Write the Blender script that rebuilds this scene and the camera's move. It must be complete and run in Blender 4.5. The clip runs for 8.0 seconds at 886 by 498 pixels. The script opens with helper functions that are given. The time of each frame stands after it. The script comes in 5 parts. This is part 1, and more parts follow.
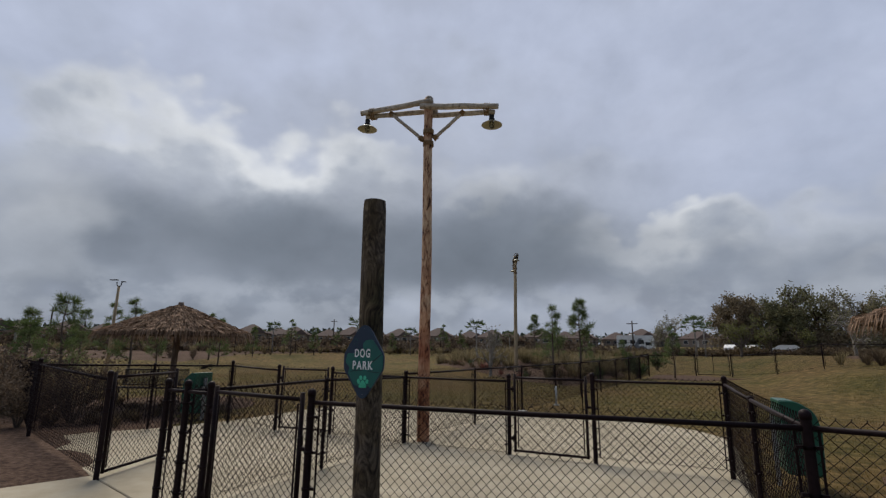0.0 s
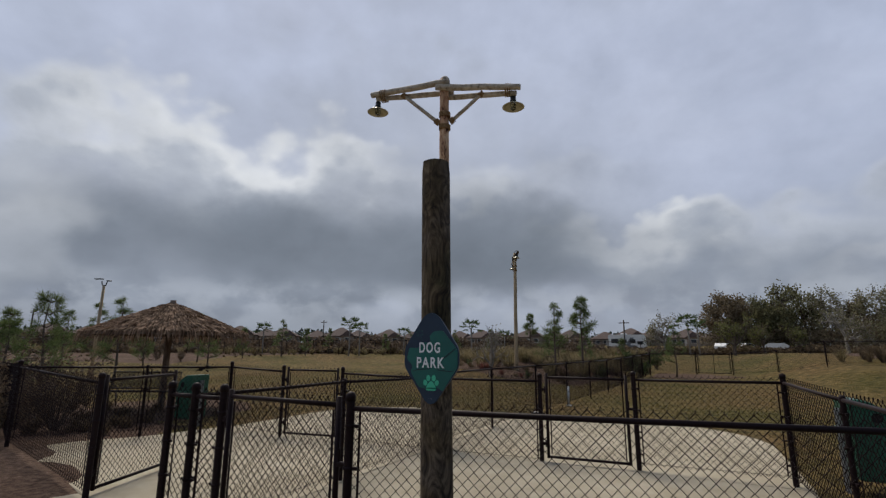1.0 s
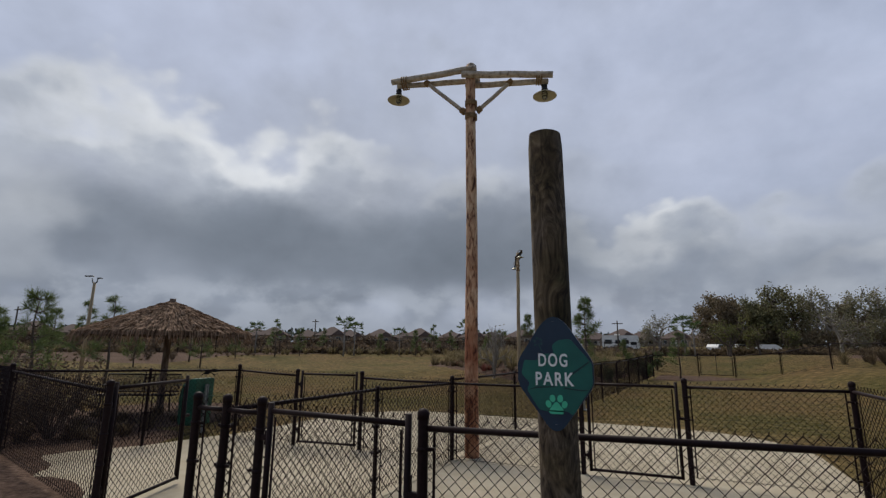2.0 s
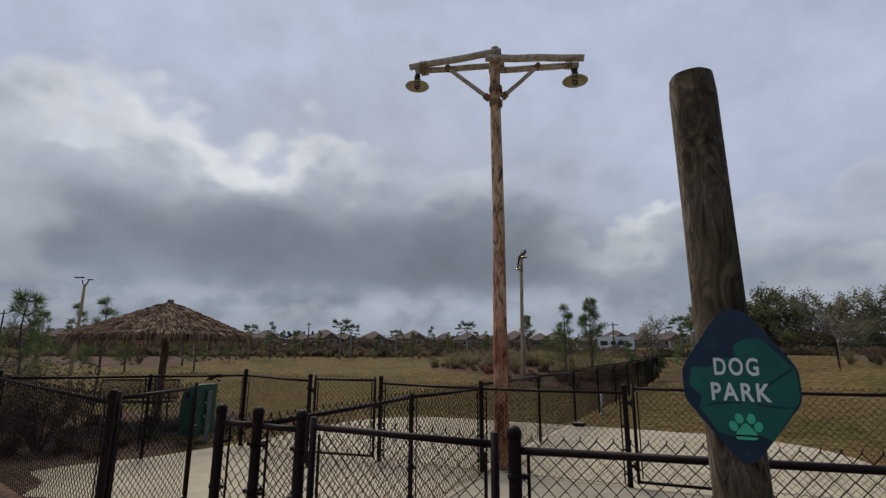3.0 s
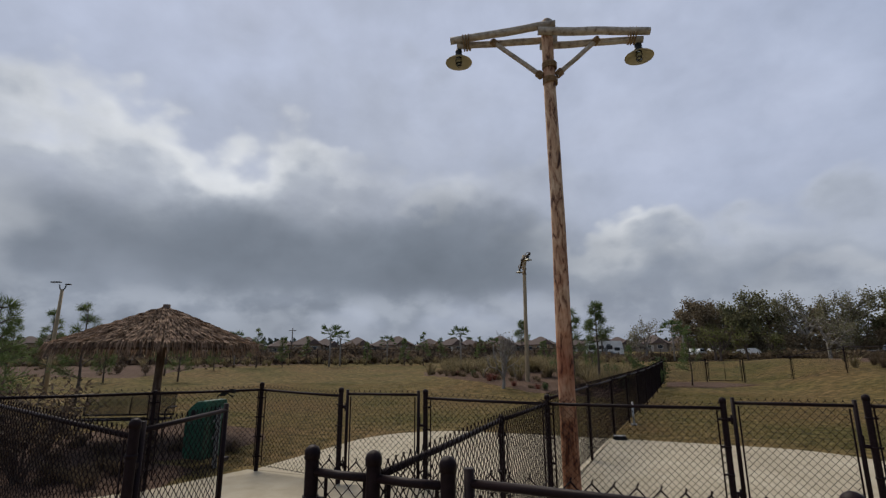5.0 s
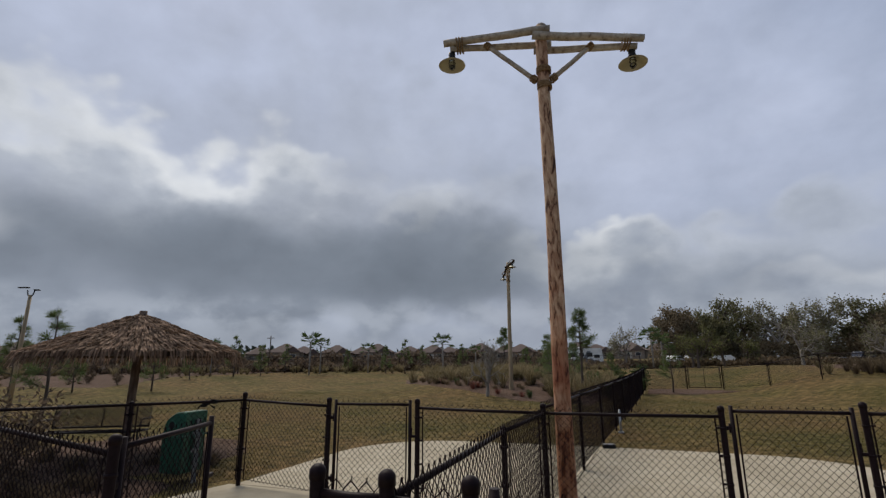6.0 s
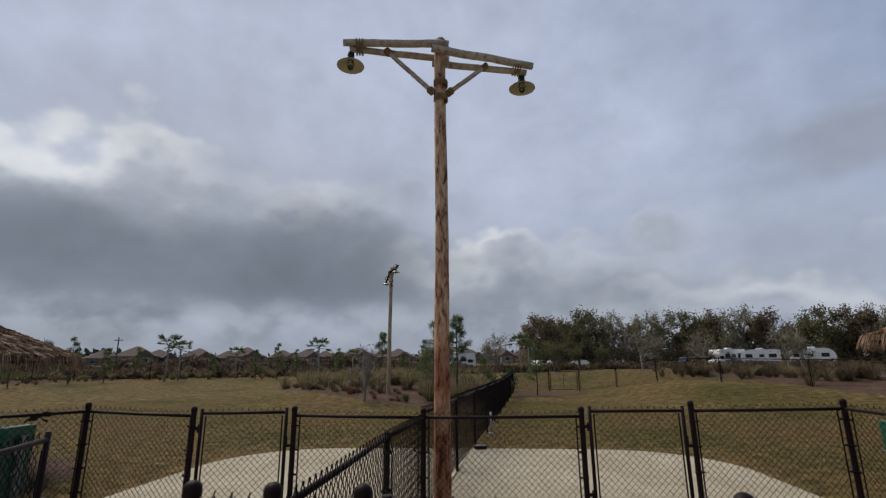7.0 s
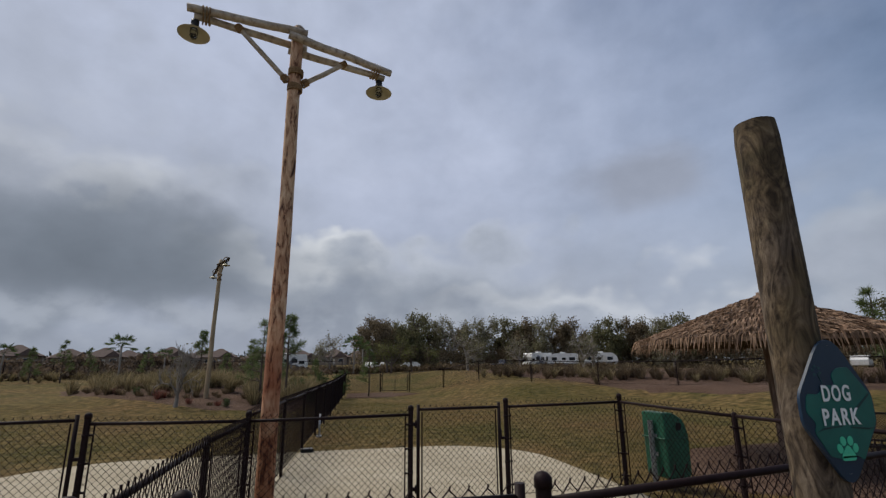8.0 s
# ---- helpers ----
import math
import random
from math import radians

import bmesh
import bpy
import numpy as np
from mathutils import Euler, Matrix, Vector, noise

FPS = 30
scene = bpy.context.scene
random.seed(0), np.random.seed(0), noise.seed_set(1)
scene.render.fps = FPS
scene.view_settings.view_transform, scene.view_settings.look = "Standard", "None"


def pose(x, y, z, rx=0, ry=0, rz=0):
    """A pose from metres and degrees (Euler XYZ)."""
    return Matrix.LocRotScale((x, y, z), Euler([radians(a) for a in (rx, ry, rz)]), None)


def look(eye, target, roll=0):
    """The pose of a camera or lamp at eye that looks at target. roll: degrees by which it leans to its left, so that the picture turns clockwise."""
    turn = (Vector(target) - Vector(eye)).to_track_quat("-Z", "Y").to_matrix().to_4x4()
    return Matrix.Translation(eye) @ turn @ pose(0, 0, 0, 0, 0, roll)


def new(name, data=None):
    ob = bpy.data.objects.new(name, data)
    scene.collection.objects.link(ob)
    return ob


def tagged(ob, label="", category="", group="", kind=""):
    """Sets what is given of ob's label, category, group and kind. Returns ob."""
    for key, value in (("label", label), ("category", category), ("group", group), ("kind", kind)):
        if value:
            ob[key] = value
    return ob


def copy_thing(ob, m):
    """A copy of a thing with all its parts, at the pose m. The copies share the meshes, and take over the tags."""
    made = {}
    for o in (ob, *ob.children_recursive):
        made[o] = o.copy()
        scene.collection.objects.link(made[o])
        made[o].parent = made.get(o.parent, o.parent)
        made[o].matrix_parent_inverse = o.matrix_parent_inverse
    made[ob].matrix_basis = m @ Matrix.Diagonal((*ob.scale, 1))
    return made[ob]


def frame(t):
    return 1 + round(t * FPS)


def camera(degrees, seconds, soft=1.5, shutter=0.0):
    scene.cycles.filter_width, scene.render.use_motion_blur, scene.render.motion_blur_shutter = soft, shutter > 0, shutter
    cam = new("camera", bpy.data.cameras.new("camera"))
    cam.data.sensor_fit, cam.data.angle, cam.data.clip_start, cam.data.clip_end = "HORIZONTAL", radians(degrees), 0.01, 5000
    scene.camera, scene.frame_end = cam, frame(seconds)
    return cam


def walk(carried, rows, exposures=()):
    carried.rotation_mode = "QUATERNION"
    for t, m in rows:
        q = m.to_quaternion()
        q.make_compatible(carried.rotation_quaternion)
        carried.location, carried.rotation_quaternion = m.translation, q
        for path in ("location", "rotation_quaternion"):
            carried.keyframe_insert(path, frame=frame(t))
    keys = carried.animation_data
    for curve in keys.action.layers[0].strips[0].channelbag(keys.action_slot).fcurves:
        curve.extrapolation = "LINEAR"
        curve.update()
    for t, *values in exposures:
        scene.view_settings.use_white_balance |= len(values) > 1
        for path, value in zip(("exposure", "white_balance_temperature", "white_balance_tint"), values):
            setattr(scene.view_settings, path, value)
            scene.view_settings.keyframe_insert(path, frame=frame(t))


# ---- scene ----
# ---------------------------------------------------------------- camera
cam = camera(85.0, 8.0, soft=1.3)
PATH = [
    (0, look((4.589, -8.125, 1.683), (3.684, -6.386, 2.080), 0.74)),
    (0.5, look((4.196, -7.943, 1.686), (3.326, -6.185, 2.076), 0.41)),
    (1, look((3.775, -7.764, 1.632), (2.913, -6.004, 2.032), 0.36)),
    (1.5, look((3.367, -7.686, 1.684), (2.524, -5.916, 2.081), 0.52)),
    (3, look((2.255, -7.233, 1.684), (1.458, -5.445, 2.092), 0.27)),
    (3.5, look((1.918, -7.157, 1.672), (1.142, -5.359, 2.080), 0.09)),
    (4, look((1.537, -6.975, 1.672), (0.769, -5.176, 2.089), -0.03)),
    (5.5, look((0.798, -6.687, 1.758), (0.099, -4.866, 2.198), -0.35)),
    (6, look((0.735, -6.653, 1.746), (0.085, -4.818, 2.204), -0.39)),
    (6.5, look((0.702, -6.651, 1.756), (0.223, -4.767, 2.226), -0.27)),
    (7, look((0.651, -6.691, 1.755), (0.471, -4.756, 2.227), -0.51)),
    (7.5, look((0.650, -6.727, 1.764), (0.796, -4.788, 2.235), -0.39)),
    (8, look((0.612, -6.761, 1.740), (1.074, -4.874, 2.213), -0.48)),
]
walk(cam, PATH)

# ---------------------------------------------------------------- sky and sun
SUN_AZ, SUN_EL = radians(-48), radians(52)      # clockwise from +y, and height


def sky_world():
    world = bpy.data.worlds.new("overcast_sky")
    scene.world = world
    world.use_nodes = True
    nt = world.node_tree
    nt.nodes.clear()

    def N(kind, **kw):
        n = nt.nodes.new(kind)
        for k, v in kw.items():
            if k == "op":
                n.operation = v
            elif k == "vals":
                for i, x in v.items():
                    n.inputs[i].default_value = x
        return n

    def L(a, b):
        nt.links.new(a, b)

    def math_(op, a, b=None, c=None):
        n = N("ShaderNodeMath", op=op)
        for i, x in enumerate((a, b, c)):
            if x is None:
                continue
            if isinstance(x, (int, float)):
                n.inputs[i].default_value = x
            else:
                L(x, n.inputs[i])
        return n.outputs[0]

    def smooth(x, lo, hi):
        n = N("ShaderNodeMapRange")
        n.interpolation_type = "SMOOTHSTEP"
        L(x, n.inputs["Value"])
        n.inputs["From Min"].default_value, n.inputs["From Max"].default_value = lo, hi
        return n.outputs["Result"]

    def mixc(f, a, b):
        n = N("ShaderNodeMix")
        n.data_type = "RGBA"
        if isinstance(f, (int, float)):
            n.inputs[0].default_value = f
        else:
            L(f, n.inputs[0])
        for i, x in ((6, a), (7, b)):
            if isinstance(x, tuple):
                n.inputs[i].default_value = (*x, 1)
            else:
                L(x, n.inputs[i])
        return n.outputs[2]

    coord = N("ShaderNodeTexCoord")
    sep = N("ShaderNodeSeparateXYZ")
    L(coord.outputs["Generated"], sep.inputs[0])
    dx, dy, dz = sep.outputs
    az = math_("MULTIPLY", math_("ARCTAN2", dx, dy), 180 / math.pi)
    el = math_("MULTIPLY", math_("ARCSINE", dz), 180 / math.pi)
    # clouds lie on a flat deck: coordinates that crowd together towards the horizon
    flat = N("ShaderNodeCombineXYZ")
    L(math_("MULTIPLY", az, 0.055), flat.inputs[0])
    L(math_("MULTIPLY", el, 0.075), flat.inputs[1])

    def cloud_noise(scale, detail, rough, seed, warp=0.0):
        n = N("ShaderNodeTexNoise")
        n.inputs["Scale"].default_value = scale
        n.inputs["Detail"].default_value = detail
        n.inputs["Roughness"].default_value = rough
        n.inputs["Distortion"].default_value = warp
        m = N("ShaderNodeMapping")
        m.inputs["Location"].default_value = (seed, seed * 0.7, seed * 1.3)
        L(flat.outputs[0], m.inputs[0])
        L(m.outputs[0], n.inputs["Vector"])
        return n.outputs[0]

    big = cloud_noise(0.8, 4, 0.5, 3.1, 0.2)
    fine = cloud_noise(1.8, 7, 0.55, 11.4, 0.15)
    wisp = cloud_noise(4.2, 5, 0.5, 5.7, 0.1)
    puff = N("ShaderNodeTexVoronoi")
    puff.feature = "SMOOTH_F1"
    puff.inputs["Scale"].default_value, puff.inputs["Smoothness"].default_value = 2.1, 0.9
    puff.inputs["Detail"].default_value, puff.inputs["Roughness"].default_value = 2.6, 0.5
    L(flat.outputs[0], puff.inputs["Vector"])
    lump = math_("SUBTRACT", 0.36, puff.outputs["Distance"])
    azw = math_("ADD", az, math_("MULTIPLY", math_("SUBTRACT", big, 0.5), 22.0))
    elw = math_("ADD", el, math_("ADD", math_("MULTIPLY", math_("SUBTRACT", fine, 0.5), 8.0), math_("MULTIPLY", lump, -11.0)))

    els = math_("ADD", el, math_("ADD", math_("MULTIPLY", math_("SUBTRACT", big, 0.5), 6.0), math_("MULTIPLY", math_("SUBTRACT", fine, 0.5), 2.5)))

    def bank(a0, e0, wa, we, soft=1.0, calm=False):
        """A soft oval bank of cloud with a billowing edge (calm: a smooth one), 1 inside."""
        u = math_("DIVIDE", math_("SUBTRACT", azw, a0), wa)
        v = math_("DIVIDE", math_("SUBTRACT", els if calm else elw, e0), we)
        r = math_("SQRT", math_("ADD", math_("MULTIPLY", u, u), math_("MULTIPLY", v, v)))
        return smooth(r, 1.0 + 0.5 * soft, 1.0 - 0.5 * soft)

    def shaded(lo, hi, stops):
        """Cloud colour from a dark base at height lo to a sunlit top at hi."""
        h = math_("DIVIDE", math_("SUBTRACT", math_("ADD", elw, math_("MULTIPLY", math_("SUBTRACT", wisp, 0.5), 3.5)), lo), hi - lo)
        r = N("ShaderNodeValToRGB")
        els = r.color_ramp.elements
        els[0].position, els[0].color = stops[0][0], (*stops[0][1], 1)
        els[1].position, els[1].color = stops[-1][0], (*stops[-1][1], 1)
        for p, col in stops[1:-1]:
            els.new(p).color = (*col, 1)
        L(h, r.inputs[0])
        return r.outputs[0]

    def over(c, mask, amount, col):
        return mixc(math_("MULTIPLY", mask, amount), c, col)

    sky = N("ShaderNodeTexSky")
    sky.sky_type = "NISHITA"
    sky.sun_disc = False
    sky.sun_elevation, sky.sun_rotation = SUN_EL, SUN_AZ
    sky.air_density, sky.dust_density = 1.0, 1.0
    clear = N("ShaderNodeMix")
    clear.data_type, clear.blend_type = "RGBA", "MULTIPLY"
    clear.inputs[0].default_value = 1.0
    L(sky.outputs[0], clear.inputs[6])
    clear.inputs[7].default_value = (0.095, 0.095, 0.095, 1)
    # thin high veil over the blue, thinner towards the east
    veil = math_("MULTIPLY", smooth(math_("ADD", az, math_("MULTIPLY", el, 0.76)), 104, 25), 0.95)
    veil = math_("ADD", veil, math_("MULTIPLY", math_("SUBTRACT", fine, 0.5), 0.3))
    veil_n = N("ShaderNodeClamp")
    L(veil, veil_n.inputs[0])
    c = mixc(veil_n.outputs[0], clear.outputs[2], VEIL)
    c = over(c, smooth(big, 0.46, 0.66), 0.30, MID)
    # a broad grey sheet under the veil, thickest low down
    c = over(c, smooth(el, 20, 5), 0.62, MID)
    # paler banks above and between
    c = over(c, bank(-32, 27, 24, 9, 1.5), 0.55, MID2)
    c = over(c, bank(6, 12.5, 26, 6.0, 0.8), 0.8, shaded(7, 19, [(0.0, LOW), (0.5, MID), (0.85, PALE), (1.0, WHITE2)]))
    c = over(c, bank(-4, 16.8, 9, 3.6, 0.55), 0.85, shaded(12.0, 19.8, [(0.0, MID), (0.5, PALE), (0.85, WHITE)]))
    c = over(c, bank(33, 9.4, 20, 3.6, 1.3), 0.72, shaded(5.5, 13.2, [(0.0, LOW), (0.35, MID), (0.6, PALE), (0.95, WHITE)]))
    c = over(c, bank(57, 12.5, 10, 6.0, 0.9), 0.7, shaded(6, 18, [(0.0, MID), (0.6, MID2), (1.0, PALE)]))
    c = over(c, bank(36, 19.5, 6.0, 3.0, 1.0, True), 0.7, LOW)
    # the great bank to the west: bright crown, slate underside
    c = over(c, bank(-50, 16.5, 26, 12.5, 0.36), 0.92, shaded(7, 30.0, [(0.05, DARK2), (0.28, MID), (0.52, MID2), (0.70, PALE), (0.90, WHITE)]))
    c = over(c, bank(-20, 19, 17, 8.5, 0.9), 0.75, shaded(9, 29, [(0.05, DARK), (0.40, MID), (0.72, MID2), (0.95, WHITE2)]))
    c = over(c, bank(-49, 17.5, 6, 5.0, 1.0), 0.65, DARK2)
    c = over(c, bank(-51, 27.5, 6, 2.4, 0.9), 0.3, WHITE)
    c = over(c, bank(-20, 23.5, 4, 2.2, 0.9), 0.5, WHITE2)
    c = over(c, bank(-38, 11.3, 34, 4.4, 1.2, True), 0.84, DARK)
    c = over(c, bank(-16, 13.3, 9.5, 5.5, 1.0, True), 0.75, DARK)
    c = over(c, bank(-70, 15, 5, 5.5, 1.0), 0.45, WHITE2)
    c = over(c, bank(-66, 5.5, 16, 4.5, 1.2, True), 0.5, DARK2)
    c = over(c, bank(9, 6.5, 18, 3.6, 1.2, True), 0.5, DARK2)
    # streaks and haze near the horizon
    streak = math_("MULTIPLY", smooth(el, 8.0, 5.5), smooth(wisp, 0.40, 0.62))
    c = over(c, streak, 0.38, PALE)
    c = over(c, smooth(el, 5.5, 0.5), 0.65, HAZE)
    # fine billows everywhere
    n = N("ShaderNodeMix")
    n.data_type, n.blend_type = "RGBA", "MULTIPLY"
    n.inputs[0].default_value = 1.0
    L(c, n.inputs[6])
    tone = math_("ADD", 0.74, math_("ADD", math_("MULTIPLY", fine, 0.32), math_("MULTIPLY", wisp, 0.20)))
    comb = N("ShaderNodeCombineXYZ")
    for i in range(3):
        L(tone, comb.inputs[i])
    L(comb.outputs[0], n.inputs[7])
    bg = N("ShaderNodeBackground")
    L(n.outputs[2], bg.inputs[0])
    bg.inputs[1].default_value = 1.0
    out = N("ShaderNodeOutputWorld")
    L(bg.outputs[0], out.inputs[0])


VEIL = (0.455, 0.505, 0.64)
PALE = (0.447, 0.485, 0.55)
WHITE = (0.71, 0.735, 0.765)
WHITE2 = (0.585, 0.615, 0.66)
MID = (0.315, 0.355, 0.43)
MID2 = (0.38, 0.415, 0.49)
DARK = (0.162, 0.190, 0.232)
DARK2 = (0.218, 0.25, 0.305)
LOW = (0.28, 0.305, 0.37)
HAZE = (0.255, 0.285, 0.34)
sky_world()

sun_data = bpy.data.lights.new("sun", "SUN")
sun_data.energy, sun_data.angle, sun_data.color = 2.9, radians(28), (1.0, 0.91, 0.78)
sun = new("sun", sun_data)
sun.matrix_world = look((30 * math.sin(SUN_AZ), 30 * math.cos(SUN_AZ), 30 * math.tan(SUN_EL)), (0, 0, 0))


# ---------------------------------------------------------------- materials
def ramp_set(ramp, stops):
    els = ramp.color_ramp.elements
    while len(els) > 1:
        els.remove(els[-1])
    els[0].position, els[0].color = stops[0][0], (*stops[0][1], 1)
    for p, col in stops[1:]:
        e = els.new(p)
        e.color = (*col, 1)


def material(name, stops, scale=4.0, rough=0.8, metal=0.0, bump=0.3, bump_scale=40.0, stretch=(1, 1, 1), detail=6, vary=0.0,
             second=None, spec=0.3, bump_dist=0.01, rough_var=0.1, twist=0.0, thin=0.0):
    """Colour from noise through a ramp of stops; second: (scale, stops, amount) of larger stains; vary: change from piece to piece; thin: light let through."""
    m = bpy.data.materials.new(name)
    m.use_nodes = True
    nt = m.node_tree
    b = nt.nodes["Principled BSDF"]
    tc = nt.nodes.new("ShaderNodeTexCoord")
    mp = nt.nodes.new("ShaderNodeMapping")
    mp.inputs["Scale"].default_value = stretch
    nt.links.new(tc.outputs["Object"], mp.inputs[0])
    n1 = nt.nodes.new("ShaderNodeTexNoise")
    n1.inputs["Scale"].default_value, n1.inputs["Detail"].default_value = scale, detail
    n1.inputs["Roughness"].default_value, n1.inputs["Distortion"].default_value = 0.6, twist
    nt.links.new(mp.outputs[0], n1.inputs["Vector"])
    r1 = nt.nodes.new("ShaderNodeValToRGB")
    ramp_set(r1, stops)
    nt.links.new(n1.outputs[0], r1.inputs[0])
    col = r1.outputs[0]
    if second:
        sc, st, amount = second
        n2 = nt.nodes.new("ShaderNodeTexNoise")
        n2.inputs["Scale"].default_value, n2.inputs["Detail"].default_value = sc, 4
        nt.links.new(tc.outputs["Object"], n2.inputs["Vector"])
        r2 = nt.nodes.new("ShaderNodeValToRGB")
        ramp_set(r2, st)
        nt.links.new(n2.outputs[0], r2.inputs[0])
        mx = nt.nodes.new("ShaderNodeMix")
        mx.data_type, mx.blend_type = "RGBA", "MULTIPLY"
        mx.inputs[0].default_value = amount
        nt.links.new(col, mx.inputs[6])
        nt.links.new(r2.outputs[0], mx.inputs[7])
        col = mx.outputs[2]
    if vary:
        g = nt.nodes.new("ShaderNodeNewGeometry")
        mr = nt.nodes.new("ShaderNodeMapRange")
        mr.inputs["To Min"].default_value, mr.inputs["To Max"].default_value = 1 - vary, 1 + vary
        nt.links.new(g.outputs["Random Per Island"], mr.inputs["Value"])
        hs = nt.nodes.new("ShaderNodeHueSaturation")
        nt.links.new(mr.outputs[0], hs.inputs["Value"])
        nt.links.new(col, hs.inputs["Color"])
        col = hs.outputs[0]
    nt.links.new(col, b.inputs["Base Color"])
    b.inputs["Metallic"].default_value = metal
    b.inputs["Specular IOR Level"].default_value = spec
    rr = nt.nodes.new("ShaderNodeMapRange")
    rr.inputs["To Min"].default_value, rr.inputs["To Max"].default_value = max(0.02, rough - rough_var), min(1, rough + rough_var)
    nt.links.new(n1.outputs[0], rr.inputs["Value"])
    nt.links.new(rr.outputs[0], b.inputs["Roughness"])
    if bump:
        n3 = nt.nodes.new("ShaderNodeTexNoise")
        n3.inputs["Scale"].default_value, n3.inputs["Detail"].default_value = bump_scale, 5
        nt.links.new(mp.outputs[0], n3.inputs["Vector"])
        bp = nt.nodes.new("ShaderNodeBump")
        bp.inputs["Strength"].default_value, bp.inputs["Distance"].default_value = bump, bump_dist
        nt.links.new(n3.outputs[0], bp.inputs["Height"])
        nt.links.new(bp.outputs[0], b.inputs["Normal"])
    if thin:
        tr = nt.nodes.new("ShaderNodeBsdfTranslucent")
        nt.links.new(col, tr.inputs["Color"])
        ms = nt.nodes.new("ShaderNodeMixShader")
        ms.inputs[0].default_value = thin
        nt.links.new(b.outputs[0], ms.inputs[1])
        nt.links.new(tr.outputs[0], ms.inputs[2])
        nt.links.new(ms.outputs[0], nt.nodes["Material Output"].inputs["Surface"])
    return m


STAIN = [(0.3, (0.6, 0.58, 0.55)), (0.65, (1, 1, 1))]
M_BLACK = material("black_vinyl_coated_steel", [(0.3, (0.011, 0.0058, 0.0065)), (0.7, (0.019, 0.0105, 0.0115))], 30, 0.52, 0.0, 0.08, 120, spec=0.10)
M_WIRE = material("black_vinyl_coated_wire", [(0.3, (0.011, 0.0058, 0.0065)), (0.7, (0.019, 0.0105, 0.0115))], 30, 0.6, 0.0, 0, spec=0.12)
M_GALV = material("galvanised_steel", [(0.3, (0.28, 0.29, 0.30)), (0.7, (0.45, 0.46, 0.47))], 25, 0.45, 0.7, 0.1, 90)
M_CONCRETE = material("broom_finished_concrete", [(0.25, (0.31, 0.27, 0.19)), (0.5, (0.375, 0.33, 0.245)), (0.75, (0.43, 0.385, 0.295))], 3.0, 0.9, 0, 0.35, 160,
                      second=(0.45, [(0.3, (0.72, 0.70, 0.66)), (0.62, (1, 1, 1))], 0.7), spec=0.2, bump_dist=0.004, detail=10)
M_GRASS = material("dormant_mown_lawn", [(0.30, (0.036, 0.029, 0.010)), (0.44, (0.086, 0.063, 0.023)), (0.56, (0.150, 0.102, 0.043)), (0.70, (0.22, 0.154, 0.075))], 3.4, 0.95, 0, 1.0, 30,
                   second=(0.22, [(0.36, (0.62, 0.76, 0.50)), (0.48, (0.92, 0.98, 0.82)), (0.62, (1.0, 0.95, 0.9))], 0.9), spec=0.1, bump_dist=0.05, detail=14)
M_MULCH = material("brown_bark_mulch", [(0.28, (0.034, 0.020, 0.014)), (0.48, (0.098, 0.062, 0.044)), (0.70, (0.19, 0.13, 0.098))], 12, 0.95, 0, 1.0, 45,
                   second=(0.5, [(0.3, (0.6, 0.55, 0.5)), (0.7, (1, 1, 1))], 0.7), spec=0.1, bump_dist=0.03, detail=12)
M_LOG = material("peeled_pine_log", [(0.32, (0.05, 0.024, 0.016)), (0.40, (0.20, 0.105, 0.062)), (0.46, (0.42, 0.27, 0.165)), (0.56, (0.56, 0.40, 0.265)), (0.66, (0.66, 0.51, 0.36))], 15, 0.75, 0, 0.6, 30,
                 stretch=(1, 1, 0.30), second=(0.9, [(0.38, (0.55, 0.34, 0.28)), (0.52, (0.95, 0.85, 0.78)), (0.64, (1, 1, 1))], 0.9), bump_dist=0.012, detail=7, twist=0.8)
M_LOG_GREY = material("weathered_grey_log", [(0.3, (0.20, 0.155, 0.115)), (0.45, (0.42, 0.36, 0.285)), (0.66, (0.58, 0.52, 0.43))], 13, 0.8, 0, 0.4, 30,
                      second=(2.0, STAIN, 0.6), detail=8)
M_POST = material("weathered_mossy_post", [(0.34, (0.022, 0.015, 0.011)), (0.43, (0.060, 0.044, 0.031)), (0.52, (0.105, 0.079, 0.057)), (0.62, (0.155, 0.122, 0.088)), (0.74, (0.24, 0.195, 0.145))], 9, 0.88, 0, 1.0, 24,
                  stretch=(1, 1, 0.42), second=(3.6, [(0.36, (0.36, 0.38, 0.24)), (0.48, (0.85, 0.80, 0.62)), (0.60, (1, 1, 1))], 0.9), bump_dist=0.014, detail=11, twist=4.2)
M_ENDGRAIN = material("sawn_end_grain", [(0.3, (0.10, 0.075, 0.05)), (0.7, (0.24, 0.19, 0.13))], 18, 0.9, 0, 0.4, 60)
M_ROPE = material("tan_manila_rope", [(0.3, (0.14, 0.085, 0.04)), (0.7, (0.33, 0.22, 0.12))], 30, 0.9, 0, 0.6, 90, bump_dist=0.004)
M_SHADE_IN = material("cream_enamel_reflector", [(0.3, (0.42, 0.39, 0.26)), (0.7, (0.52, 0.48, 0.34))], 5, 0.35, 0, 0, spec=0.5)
M_IRON = material("dark_bronze_cast_iron", [(0.3, (0.018, 0.02, 0.022)), (0.7, (0.04, 0.042, 0.045))], 15, 0.5, 0.4, 0.2, 60)


